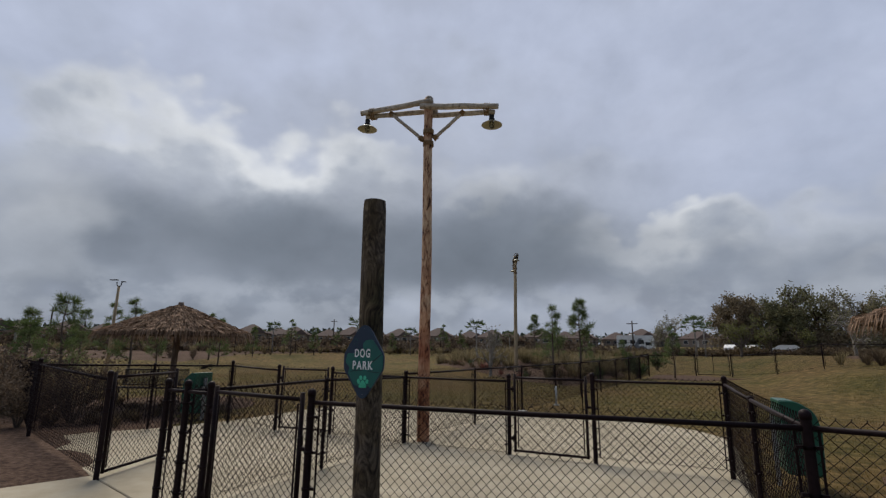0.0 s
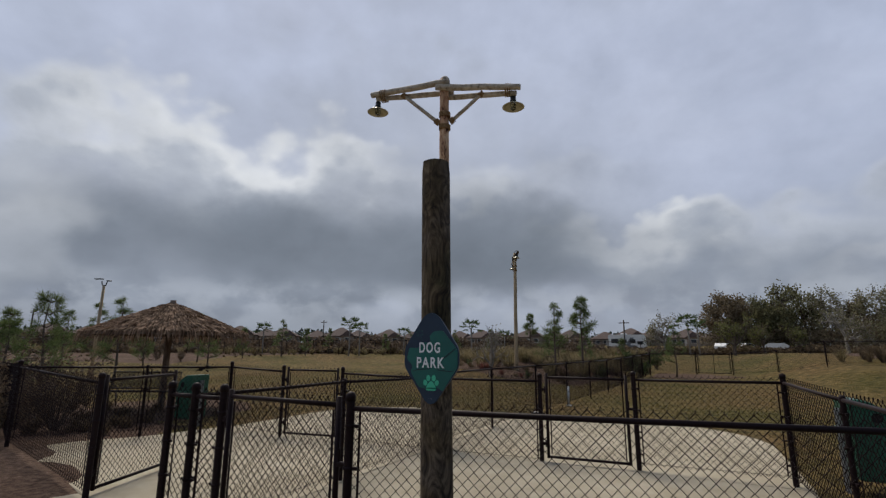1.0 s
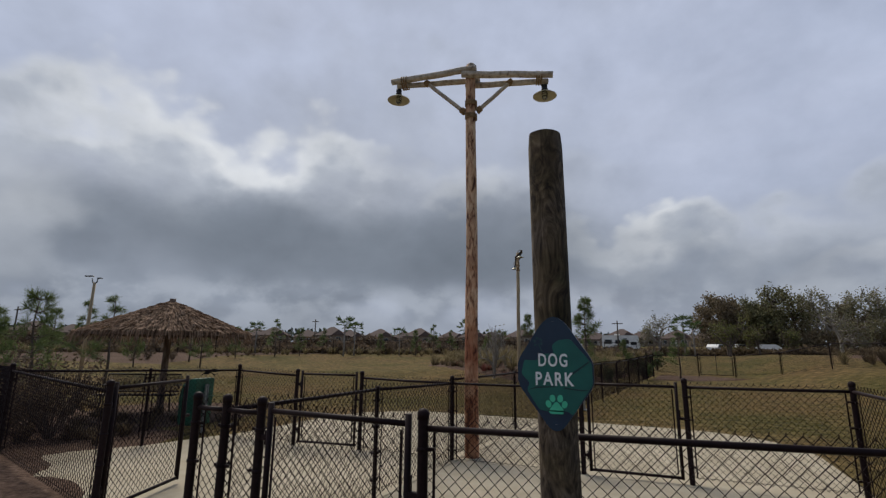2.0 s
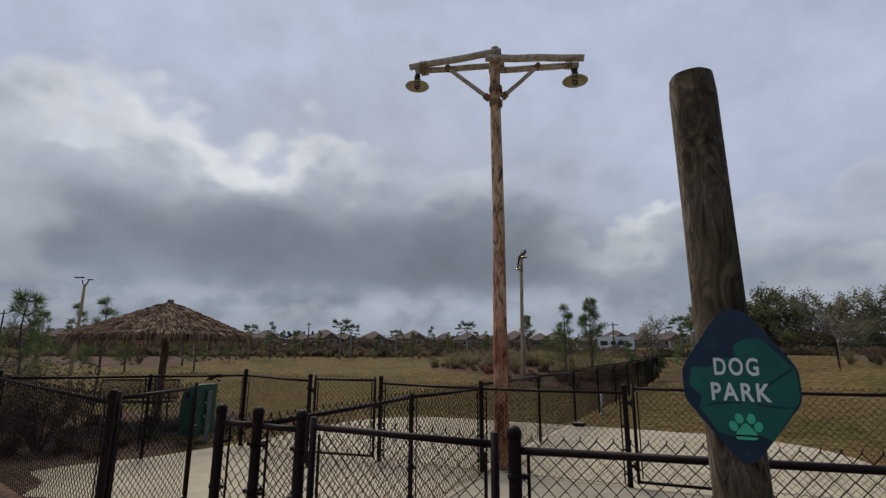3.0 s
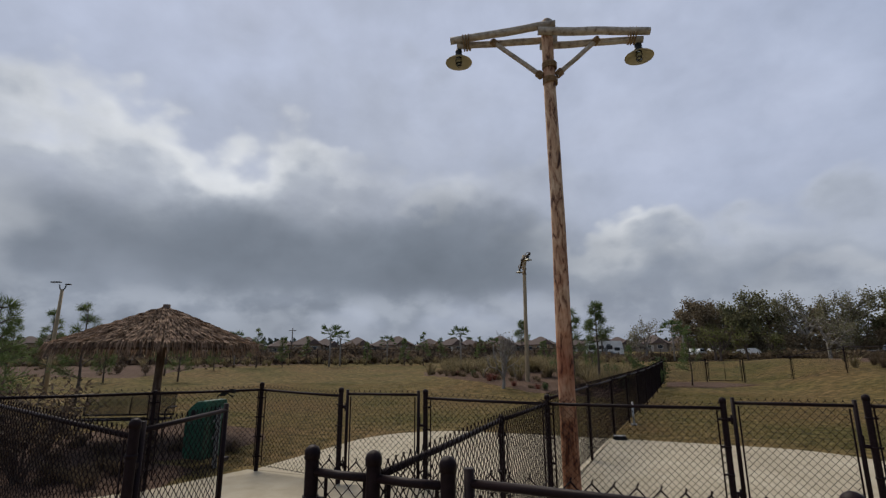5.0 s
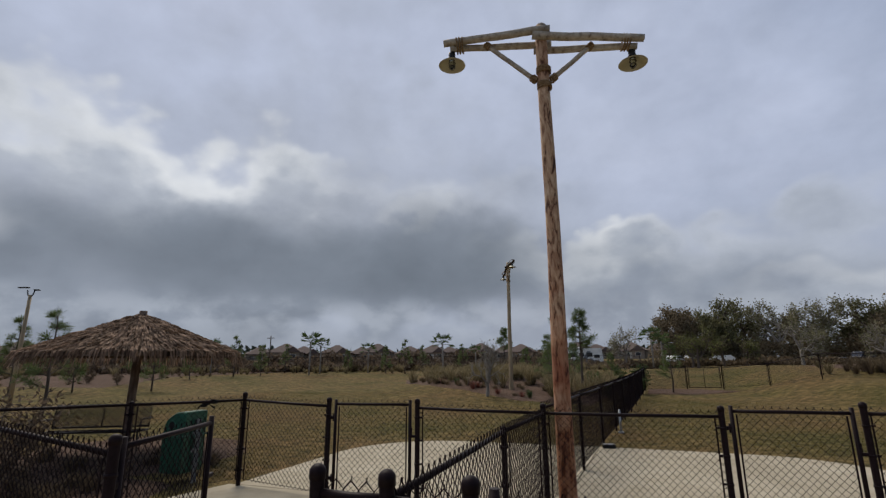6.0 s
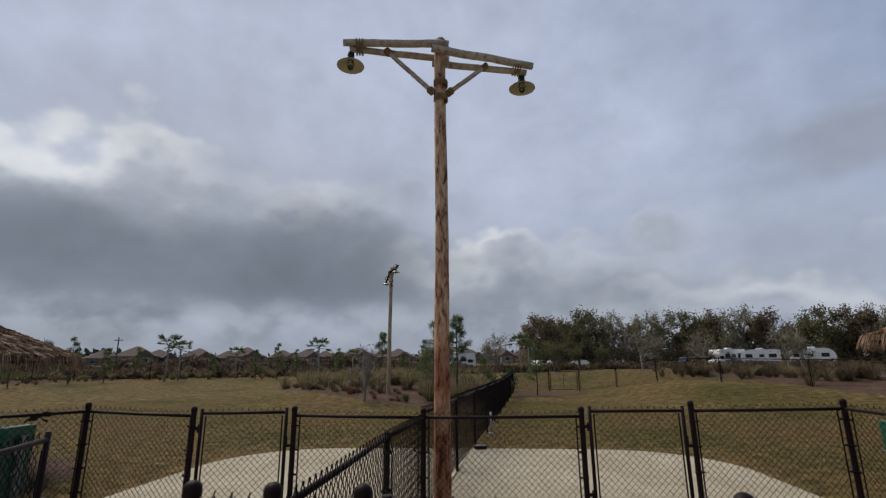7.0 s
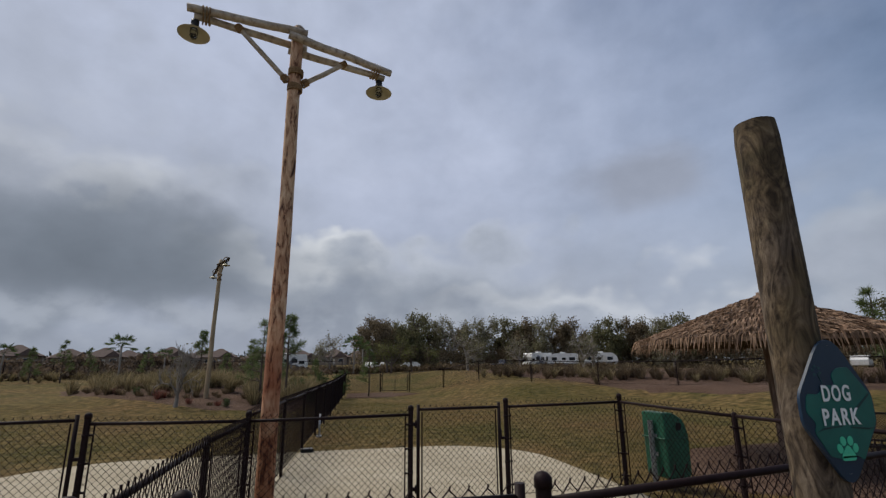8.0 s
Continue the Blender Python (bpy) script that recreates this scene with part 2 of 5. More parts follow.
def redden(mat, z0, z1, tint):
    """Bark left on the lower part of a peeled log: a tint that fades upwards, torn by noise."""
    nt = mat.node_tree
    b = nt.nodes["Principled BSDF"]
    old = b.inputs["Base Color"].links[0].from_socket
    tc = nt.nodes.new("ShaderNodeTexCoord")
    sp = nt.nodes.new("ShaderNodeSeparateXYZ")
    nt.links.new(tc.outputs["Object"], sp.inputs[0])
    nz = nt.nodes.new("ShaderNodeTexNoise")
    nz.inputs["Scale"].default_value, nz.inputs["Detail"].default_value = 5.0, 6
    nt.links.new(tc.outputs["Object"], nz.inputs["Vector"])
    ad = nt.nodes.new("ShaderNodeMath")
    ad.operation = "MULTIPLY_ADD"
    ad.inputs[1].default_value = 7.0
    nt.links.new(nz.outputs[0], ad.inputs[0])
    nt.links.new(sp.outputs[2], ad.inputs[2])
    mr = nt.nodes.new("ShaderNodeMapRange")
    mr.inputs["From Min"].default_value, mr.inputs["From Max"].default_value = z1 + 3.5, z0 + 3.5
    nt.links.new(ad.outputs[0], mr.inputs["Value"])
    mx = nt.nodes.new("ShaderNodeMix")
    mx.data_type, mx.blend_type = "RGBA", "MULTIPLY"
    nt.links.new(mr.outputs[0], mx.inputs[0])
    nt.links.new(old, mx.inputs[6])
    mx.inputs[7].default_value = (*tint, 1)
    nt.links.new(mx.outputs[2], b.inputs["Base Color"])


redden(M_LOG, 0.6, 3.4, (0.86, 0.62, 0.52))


# ---------------------------------------------------------------- mesh tools
class Mesh:
    """Collects vertices and faces of one part."""

    def __init__(self):
        self.v, self.f, self.s = [], [], []

    def add(self, verts, faces, smooth=False):
        o = len(self.v)
        self.v.extend([tuple(p) for p in verts])
        self.f.extend([tuple(i + o for i in f) for f in faces])
        self.s.extend([smooth] * len(faces))
        return self

    def box(self, c, size, m=None, bevel=0.0):
        x, y, z = (a / 2 for a in size)
        if bevel:
            e = bevel
            pts = []
            for sx in (-1, 1):
                for sy in (-1, 1):
                    for sz in (-1, 1):
                        pts += [(sx * (x - e), sy * (y - e), sz * z), (sx * (x - e), sy * y, sz * (z - e)), (sx * x, sy * (y - e), sz * (z - e))]
            bm = bmesh.new()
            for p in pts:
                bm.verts.new(p)
            bmesh.ops.convex_hull(bm, input=list(bm.verts))
            bm.verts.ensure_lookup_table()
            bm.verts.index_update()
            vs = [v.co.copy() for v in bm.verts]
            fs = [[v.index for v in f.verts] for f in bm.faces]
            bm.free()
        else:
            vs = [Vector((sx * x, sy * y, sz * z)) for sx in (-1, 1) for sy in (-1, 1) for sz in (-1, 1)]
            fs = [(0, 1, 3, 2), (4, 6, 7, 5), (0, 4, 5, 1), (2, 3, 7, 6), (0, 2, 6, 4), (1, 5, 7, 3)]
        mm = Matrix.Translation(c) @ (m or Matrix())
        return self.add([mm @ Vector(p) for p in vs], fs)

    def tube(self, pts, radii, n=8, caps=True, smooth=True):
        """A round bar along pts; radii: one for all, or one each."""
        pts = [Vector(p) for p in pts]
        if isinstance(radii, (int, float)):
            radii = [radii] * len(pts)
        vs, fs = [], []
        up = None
        for i, p in enumerate(pts):
            d = (pts[min(i + 1, len(pts) - 1)] - pts[max(i - 1, 0)]).normalized()
            if up is None:
                up = Vector((0, 0, 1)) if abs(d.z) < 0.9 else Vector((1, 0, 0))
            a = d.cross(up).normalized()
            b = a.cross(d).normalized()
            up = b
            for k in range(n):
                t = 2 * math.pi * k / n
                vs.append(p + (a * math.cos(t) + b * math.sin(t)) * radii[i])
        for i in range(len(pts) - 1):
            for k in range(n):
                k2 = (k + 1) % n
                fs.append((i * n + k, i * n + k2, (i + 1) * n + k2, (i + 1) * n + k))
        self.add(vs, fs, smooth)
        if caps:
            o = len(self.v) - len(vs)
            self.f.append(tuple(o + k for k in reversed(range(n))))
            self.f.append(tuple(o + (len(pts) - 1) * n + k for k in range(n)))
            self.s += [False, False]
        return self

    def lathe(self, c, prof, n=16, smooth=True):
        """Turned about a vertical axis through c; prof: (radius, z)."""
        c = Vector(c)
        vs = [c + Vector((r * math.cos(2 * math.pi * k / n), r * math.sin(2 * math.pi * k / n), z)) for r, z in prof for k in range(n)]
        fs = [(i * n + k, i * n + (k + 1) % n, (i + 1) * n + (k + 1) % n, (i + 1) * n + k) for i in range(len(prof) - 1) for k in range(n)]
        return self.add(vs, fs, smooth)

    def prism(self, outline, depth, m):
        """An outline in x, z pushed along y by depth, at the pose m; front face at y = 0."""
        n = len(outline)
        vs = [m @ Vector((x, 0, z)) for x, z in outline] + [m @ Vector((x, depth, z)) for x, z in outline]
        fs = [tuple(range(n)), tuple(reversed(range(n, 2 * n)))] + [(i, i + n, (i + 1) % n + n, (i + 1) % n) for i in range(n)]
        return self.add(vs, fs)

    def data(self, name, mat):
        me = bpy.data.meshes.new(name)
        me.from_pydata(self.v, [], self.f)
        me.polygons.foreach_set("use_smooth", self.s)
        me.materials.append(mat)
        me.update()
        return me


def part(name, mesh, mat, parent, label="", kind=""):
    ob = new(name, mesh.data(name, mat))
    ob.parent = parent
    return tagged(ob, label, kind=kind)


def thing(name, label, category, group="", m=None, kind=""):
    ob = new(name)
    ob.empty_display_size = 0.1
    if m is not None:
        ob.matrix_basis = m
    return tagged(ob, label, category, group, kind)


def single(name, mesh, mat, label, category="", group="", kind=""):
    return tagged(new(name, mesh.data(name, mat)), label, category, group, kind)


def step(a, b, x):
    t = min(1.0, max(0.0, (x - a) / (b - a)))
    return t * t * (3 - 2 * t)


# ---------------------------------------------------------------- ground
def land(x, y):
    """Height of the ground: level round the pens, a low mound for the planted island, a bank to the east, rising far off."""
    d = math.hypot(x, y + 6.7)
    h = 0.80 * math.exp(-(((x + 6.3) / 6.0) ** 2 + ((y - 23.2) / 6.0) ** 2))
    h += 0.80 * max(step(7.2, 10.5, x) * step(9, 20, y), step(12.5, 19, x) * step(-1, 8, y)) * (1 - 0.8 * step(38, 62, d))
    h += 0.95 * step(26, 54, d) + 2.0 * step(115, 180, d)
    return h


def sheet(xs, ys, z):
    nx, ny = len(xs), len(ys)
    vs = [(x, y, z(x, y)) for y in ys for x in xs]
    fs = [(j * nx + i, j * nx + i + 1, (j + 1) * nx + i + 1, (j + 1) * nx + i) for j in range(ny - 1) for i in range(nx - 1)]
    return Mesh().add(vs, fs, True)


near = [i * 1.5 for i in range(-34, 35)]
far = [60, 75, 95, 130, 190, 300, 600, 1200, 2500]
axis = [-a for a in reversed(far)] + near + far
single("ground", sheet(axis, axis, lambda x, y: land(x, y) - 0.02), M_GRASS, "dormant tan and green mown lawn", kind="structure")


def slab(name, outline, top, thick, mat, label, cx, cy, bevel=0.012):
    """A poured slab with an eased top edge."""
    n = len(outline)
    inner = []
    for x, y in outline:
        d = math.hypot(x - cx, y - cy)
        inner.append((x - (x - cx) / d * bevel, y - (y - cy) / d * bevel))
    vs = [(x, y, top - thick) for x, y in outline] + [(x, y, top - bevel) for x, y in outline] + [(x, y, top) for x, y in inner]
    fs = [tuple(range(2 * n, 3 * n))]
    for k in range(2):
        fs += [(k * n + i, k * n + (i + 1) % n, (k + 1) * n + (i + 1) % n, (k + 1) * n + i) for i in range(n)]
    return single(name, Mesh().add(vs, fs), mat, label, kind="structure")


def arc(cx, cy, r, a0, a1, n=12):
    return [(cx + r * math.cos(radians(a0 + (a1 - a0) * i / n)), cy + r * math.sin(radians(a0 + (a1 - a0) * i / n))) for i in range(n + 1)]


# outer play pads each side of the divider, airlock floors, and the walk up to the entrance
slab("pavement_east", [(-0.13, -0.3), (5.05, -0.3)] + arc(2.9, 2.5, 2.15, 0, 90) + [(0.20, 4.7)], 0.0, 0.12, M_CONCRETE, "pale broom-finished concrete pad", 2.5, 2)
slab("pavement_west", [(-4.85, -0.3), (-0.142, -0.3), (0.188, 4.68)] + arc(-2.6, 2.4, 2.2, 90, 180), 0.0, 0.12, M_CONCRETE, "pale broom-finished concrete pad", -2.5, 2)
slab("pavement_airlock_east", [(-0.2, -4.75), (5.12, -4.45), (5.02, -0.312), (-0.10, -0.312)], 0.0, 0.12, M_CONCRETE, "pale broom-finished concrete airlock floor", 2.5, -2.5)
slab("pavement_airlock_west", [(-2.5, -4.25), (-0.212, -4.75), (-0.112, -0.312), (-4.95, -0.312), (-5.3, -1.7), (-6.25, -3.25)], 0.0, 0.12, M_CONCRETE,
     "pale broom-finished concrete airlock floor", -2.5, -2)
slab("pavement_walk", [(-2.9, -14), (1.2, -14), (0.6, -4.77), (-0.23, -4.762), (-2.49, -4.265), (-2.65, -4.7), (-3.3, -6.5)], 0.0, 0.12, M_CONCRETE, "pale concrete entrance walk", -1, -8)


def bed(name, outline, lift, mat, label, kind="structure", grid=0.9):
    """A patch of ground cover that follows the land, with an uneven edge."""
    cx = sum(p[0] for p in outline) / len(outline)
    cy = sum(p[1] for p in outline) / len(outline)
    rim, n = [], 72
    k = len(outline)
    for i in range(n):
        t = i / n * k
        a, b, f = outline[int(t) % k], outline[(int(t) + 1) % k], t % 1
        p = Vector((a[0] + (b[0] - a[0]) * f, a[1] + (b[1] - a[1]) * f, 0))
        w = 1 + 0.05 * noise.noise(p * 0.7)
        rim.append((cx + (p.x - cx) * w, cy + (p.y - cy) * w))
    rings = 14
    vs, fs = [], []
    for j in range(rings + 1):
        s = 1 - j / rings * 0.999
        for x, y in rim:
            X, Y = cx + (x - cx) * s, cy + (y - cy) * s
            dome = lift * min(1, j / 1.2) + 0.03 * noise.noise(Vector((X, Y, 1.7)) * 1.5) * min(1, j)
            vs.append((X, Y, land(X, Y) - 0.03 + dome))
    for j in range(rings):
        for i in range(n):
            fs.append((j * n + i, j * n + (i + 1) % n, (j + 1) * n + (i + 1) % n, (j + 1) * n + i))
    return single(name, Mesh().add(vs, fs, True), mat, label, kind=kind)


bed("ground_mulch_entrance", [(-6.0, -2.8), (-2.2, -4.0), (-2.3, -4.9), (-2.9, -6.6), (-2.5, -13), (-14, -13), (-17, -6), (-13, -2), (-9, -1.5)], 0.05, M_MULCH, "brown bark mulch bed with fallen needles")
bed("ground_mulch_side", [(-5.2, -1.6), (-5.9, -3.3), (-9, -2.6), (-14, -1.6), (-15, 1.2), (-11.5, 0.6), (-9, -0.4), (-6.8, -0.5), (-5.7, -0.6)], 0.045, M_MULCH, "dark brown mulch around the shrubs")
bed("ground_mulch_island", [(-0.5, 14.4), (-3.6, 15.3), (-9, 19.6), (-13, 24.0), (-15, 29), (-12, 32), (-6, 33), (-0.6, 30), (0.7, 22)], 0.07, M_MULCH, "brown bark mulch island bed")
bed("ground_mulch_gate", [(1.9, 21.2), (4.3, 22.2), (6.9, 24.6), (5.0, 25.6), (2.2, 24.9)], 0.06, M_MULCH, "brown bark mulch patch")
bed("ground_mulch_berm", [(-30, 16), (-34, 26), (-30, 36), (-38, 48), (-60, 60), (-90, 50), (-90, 10), (-50, 4)], 0.08, M_MULCH, "brown mulch berm with low plants")
bed("ground_mulch_bank", [(17, 10), (15, 18), (14, 26), (13, 36), (20, 44), (30, 44), (40, 20), (34, 6), (24, 4)], 0.08, M_MULCH, "brown mulch planted bank")
bed("ground_mulch_hut", [(6.3, -0.6), (8, -1.6), (11, -1.4), (12, 1), (11, 3), (8.4, 2.9), (6.7, 1.2)], 0.04, M_MULCH, "worn bare earth beneath the thatched shade")
bed("ground_mulch_west_hut", [(-6.4, 0.2), (-7.2, -0.9), (-10, -0.9), (-11.4, 1.2), (-10.6, 3.4), (-8, 3.4), (-6.6, 2)], 0.04, M_MULCH, "worn bare earth beneath the thatched shade")


# ---------------------------------------------------------------- chain-link fences
CELL = 0.080         # width of one diamond


def weave(mesh, a, b, za, zb, z0, z1, off, cell=CELL, wire=0.0037, n=3):
    """Woven wire from a to b (plan points), from z0 to z1 above the ground, pushed sideways by off; every wire zigzags."""
    a, b = Vector(a), Vector(b)
    d = b - a
    length = d.length
    d.normalize()
    side = Vector((-d.y, d.x))
    cols = max(2, round(length / (cell / 2)))
    w = length / cols
    rows = max(2, round((z1 - z0) / (cell / 2)))
    h = (z1 - z0) / rows
    for i in range(cols):
        pts = []
        for j in range(rows + 1):
            u = (i + (j + i) % 2) * w
            wob = 0.0035 * noise.noise(Vector((a.x + u * d.x * 3, a.y + u * d.y * 3, j * 0.31)))
            q = a + d * (u + wob) + side * (off + (0.0022 if (i + j) % 2 else -0.0022))
            pts.append((q.x, q.y, za + (zb - za) * u / length + z0 + h * j + wob))
        if cell < 0.2:
            x, y, z = pts[-1]
            pts.append((x + d.x * 0.004, y + d.y * 0.004, z + 0.016))
        mesh.tube(pts, wire, n, False, True)


def fence_post(parent, x, y, z, top, r, dome=True, name="post"):
    prof = [(r, -0.15), (r, top - 0.05)]
    p = Mesh()
    p.lathe((x, y, z), prof, 14)
    post = part(name, p, M_BLACK, parent)
    c = Mesh()
    if dome:
        c.lathe((x, y, z + top - 0.055), [(r + 0.001, 0), (r + 0.005, 0), (r + 0.005, 0.036), (r + 0.001, 0.047), (r * 0.8, 0.056), (r * 0.45, 0.063), (0.001, 0.066)], 14)
    else:
        c.lathe((x, y, z + top - 0.055), [(r + 0.004, 0), (r + 0.004, 0.03), (r * 0.7, 0.045), (0.001, 0.05)], 12)
    part("cap", c, M_BLACK, post)
    return post


def fence(label, pts, group="", rail=1.19, mesh_top=1.245, off=0.03, r=0.033, line_r=0.025, post_top=1.30, ends=(True, True), cell=CELL, wire=0.0037,
          line_top=1.24, bands=True, lift=0.05, sturdy=False):
    """A run of chain-link fence along plan points; ends: which end posts it owns."""
    f = thing("fence", label, "fence", group)
    P = [(p[0], p[1], land(p[0], p[1]) + (p[2] if len(p) > 2 else 0)) for p in pts]
    for i, (x, y, z) in enumerate(P):
        end = sturdy or i in (0, len(P) - 1)
        if (i == 0 and not ends[0]) or (i == len(P) - 1 and not ends[1]):
            continue
        fence_post(f, x, y, z, post_top if end else line_top, r if end else line_r, end)
    for (x0, y0, z0), (x1, y1, z1) in zip(P, P[1:]):
        t = Mesh().tube([(x0, y0, z0 + rail), ((x0 + x1) / 2, (y0 + y1) / 2, (z0 + z1) / 2 + rail - 0.004), (x1, y1, z1 + rail)], 0.0195, 10)
        part("top_rail", t, M_BLACK, f)
        w = Mesh()
        weave(w, (x0, y0), (x1, y1), z0, z1, lift, mesh_top, off, cell, wire)
        part("chain_link_mesh", w, M_WIRE, f)
        t = Mesh().tube([(x0, y0, z0 + lift + 0.03), (x1, y1, z1 + lift + 0.03)], 0.003, 5)
        part("tension_wire", t, M_WIRE, f)
        if bands:
            d = Vector((x1 - x0, y1 - y0)).normalized()
            for (bx, by, bz), sg in (((x0, y0, z0), 1), ((x1, y1, z1), -1)):
                qx, qy = bx + d.x * sg * 0.065, by + d.y * sg * 0.065
                bar = Mesh().box((qx - d.y * off, qy + d.x * off, bz + 0.62), (0.016, 0.006, 1.1), Matrix.Rotation(math.atan2(d.y, d.x), 4, "Z"))
                part("tension_bar", bar, M_BLACK, f)
                for k in range(4):
                    c = Mesh()
                    c.lathe((bx, by, bz + 0.2 + 0.29 * k), [(r + 0.001, -0.012), (r + 0.006, -0.012), (r + 0.006, 0.012), (r + 0.001, 0.012)], 12)
                    c.box((bx + d.x * sg * 0.05, by + d.y * sg * 0.05, bz + 0.2 + 0.29 * k), (0.05, 0.02, 0.022), Matrix.Rotation(math.atan2(d.y, d.x), 4, "Z"))
                    part("tension_band", c, M_BLACK, f)
    return f


def gate(label, a, b, top=1.22, group="pen gates", mid=False):
    """A framed gate leaf hung from a and closing at b (plan points)."""
    g = thing("metal_gate", label, "gate", group)
    a, b = Vector(a), Vector(b)
    d = (b - a).normalized()
    z = land(a.x, a.y)
    rot = Matrix.Rotation(math.atan2(d.y, d.x), 4, "Z")
    fr = Mesh()
    lo, hi, r = z + 0.07, z + top, 0.019
    for p in (a, b):
        fr.tube([(p.x, p.y, lo - 0.02), (p.x, p.y, hi + 0.03)], r + 0.003, 10)
    for zz in (lo, hi - 0.03):
        fr.tube([(a.x, a.y, zz), (b.x, b.y, zz)], r, 10)
    if mid:
        fr.tube([((a.x + b.x) / 2, (a.y + b.y) / 2, lo), ((a.x + b.x) / 2, (a.y + b.y) / 2, hi - 0.03)], r * 0.8, 8)
    part("gate_frame", fr, M_BLACK, g)
    w = Mesh()
    weave(w, tuple(a + d * 0.05), tuple(b - d * 0.05), z, z, 0.09, top + 0.01, 0.022)
    part("chain_link_mesh", w, M_WIRE, g)
    for p, s in ((a, 1), (b, -1)):
        q = p + d * s * 0.05
        part("tension_bar", Mesh().box((q.x, q.y, z + 0.64), (0.016, 0.008, 1.06), rot), M_BLACK, g)
    for zz in (0.25, 1.02):
        h = Mesh()
        h.box((a.x - d.x * 0.05, a.y - d.y * 0.05, z + zz), (0.10, 0.03, 0.045), rot, 0.006)
        h.lathe((a.x - d.x * 0.03, a.y - d.y * 0.03, z + zz - 0.05), [(0.001, 0), (0.012, 0), (0.012, 0.1), (0.001, 0.1)], 10)
        part("hinge", h, M_BLACK, g)
    la = Mesh()
    la.box((b.x + d.x * 0.045, b.y + d.y * 0.045, z + 0.80), (0.13, 0.035, 0.035), rot, 0.006)
    la.box((b.x + d.x * 0.02, b.y + d.y * 0.02, z + 0.86), (0.02, 0.025, 0.10), rot, 0.004)
    part("latch", la, M_BLACK, g)
    return g


N1, N2, N3, PN = (-0.58, -4.64), (-0.23, -4.655), (0.138, -4.66), (1.535, -4.72)
CORNER = (5.18, -4.05)
PA, PL, PLM = (-2.25, -4.33, 0.02), (-6.2, -3.4, 0.08), (-5.3, -1.8, 0.05)
PB, PC, PD, PH, PE, PF, PG = (-4.74, -0.36, 0.02), (-3.12, -0.55, -0.02), (-1.87, -0.37, -0.03), (-0.21, -0.31, -0.06), (1.755, -0.26, -0.05), (3.09, -0.19, 0.01), (4.87, -0.16, 0.03)
BLACK_FENCE = "black chain-link fence"
fence(BLACK_FENCE + " beside the entrance", [N1, N2, N3], "pen fences", sturdy=True)
fence(BLACK_FENCE + " along the front of the pens", [PN, CORNER], "pen fences", off=0.03)
fence(BLACK_FENCE + " beyond the front corner", [CORNER, (8.2, -4.2), (11.2, -4.0)], "pen fences", ends=(False, True))
fence(BLACK_FENCE + " between the two airlocks", [N2, (-0.22, -2.48), PH], "pen fences", ends=(False, True), off=-0.03)
fence(BLACK_FENCE + " beside the mulch bed", [PL, PA], "pen fences", off=-0.03)
fence(BLACK_FENCE + " slanting back from the entrance", [PB, PLM, PL], "pen fences", ends=(True, False))
fence(BLACK_FENCE + " behind the airlock", [PB, PC], "pen fences", ends=(False, True))
fence(BLACK_FENCE + " behind both airlocks", [PD, PH], "pen fences", ends=(True, False))
fence(BLACK_FENCE + " behind the lamp post", [PH, PE], "pen fences", ends=(False, True))
fence(BLACK_FENCE + " beside the inner gate", [PF, PG], "pen fences")
fence(BLACK_FENCE + " on the side of the airlock", [PG, (5.02, -2.1), CORNER], "pen fences", ends=(False, False), off=0.03)
run = [(-0.21 + (1.95 + 0.21) * k / 9, -0.31 + 23.4 * k / 9) for k in range(10)]
fence(BLACK_FENCE + " dividing the two play lawns", run, "pen fences", ends=(False, True), off=0.03)
gate("closed black chain-link gate of the front airlock", (0.235, -4.665), (1.43, -4.72), 1.24)
gate("open black chain-link entrance gate swung inwards", (-2.28, -4.25), (-2.72, -3.08), 1.27)
gate("closed black chain-link gate to the lawn", (-3.02, -0.535), (-1.97, -0.385), 1.23)
gate("closed black chain-link gate to the lawn", (1.855, -0.255), (2.985, -0.195), 1.23)
fence(BLACK_FENCE + " across the end of the lawn", [(1.95, 23.09), (4.36, 25.9)], "lawn fences", ends=(False, True))
gate("closed black double-barred gate at the end of the lawn", (4.46, 25.95), (6.16, 26.0), 1.22, mid=True)
fence(BLACK_FENCE + " climbing the bank", [(6.26, 26.0), (8.4, 25.2), (10.2, 23.2), (12.6, 20.6), (15.2, 17.6), (17.6, 14.4), (19.6, 11), (21.2, 7.5), (22.6, 4), (24, 0)], "lawn fences")


# ---------------------------------------------------------------- rustic lamp posts
def wavy_log(mesh, a, b, r0, r1, seed, n=12, seg=14, wob=0.012):
    a, b = Vector(a), Vector(b)
    pts, rs = [], []
    for i in range(seg + 1):
        t = i / seg
        p = a.lerp(b, t)
        p += Vector((noise.noise(Vector((t * 3, seed, 0.3))), noise.noise(Vector((t * 3, seed, 7.1))), noise.noise(Vector((t * 3, seed, 3.9))))) * wob
        pts.append(p)
        rs.append((r0 + (r1 - r0) * t) * (1 + 0.06 * noise.noise(Vector((t * 9, seed, 1.1)))))
    mesh.tube(pts, rs, n)
    return mesh


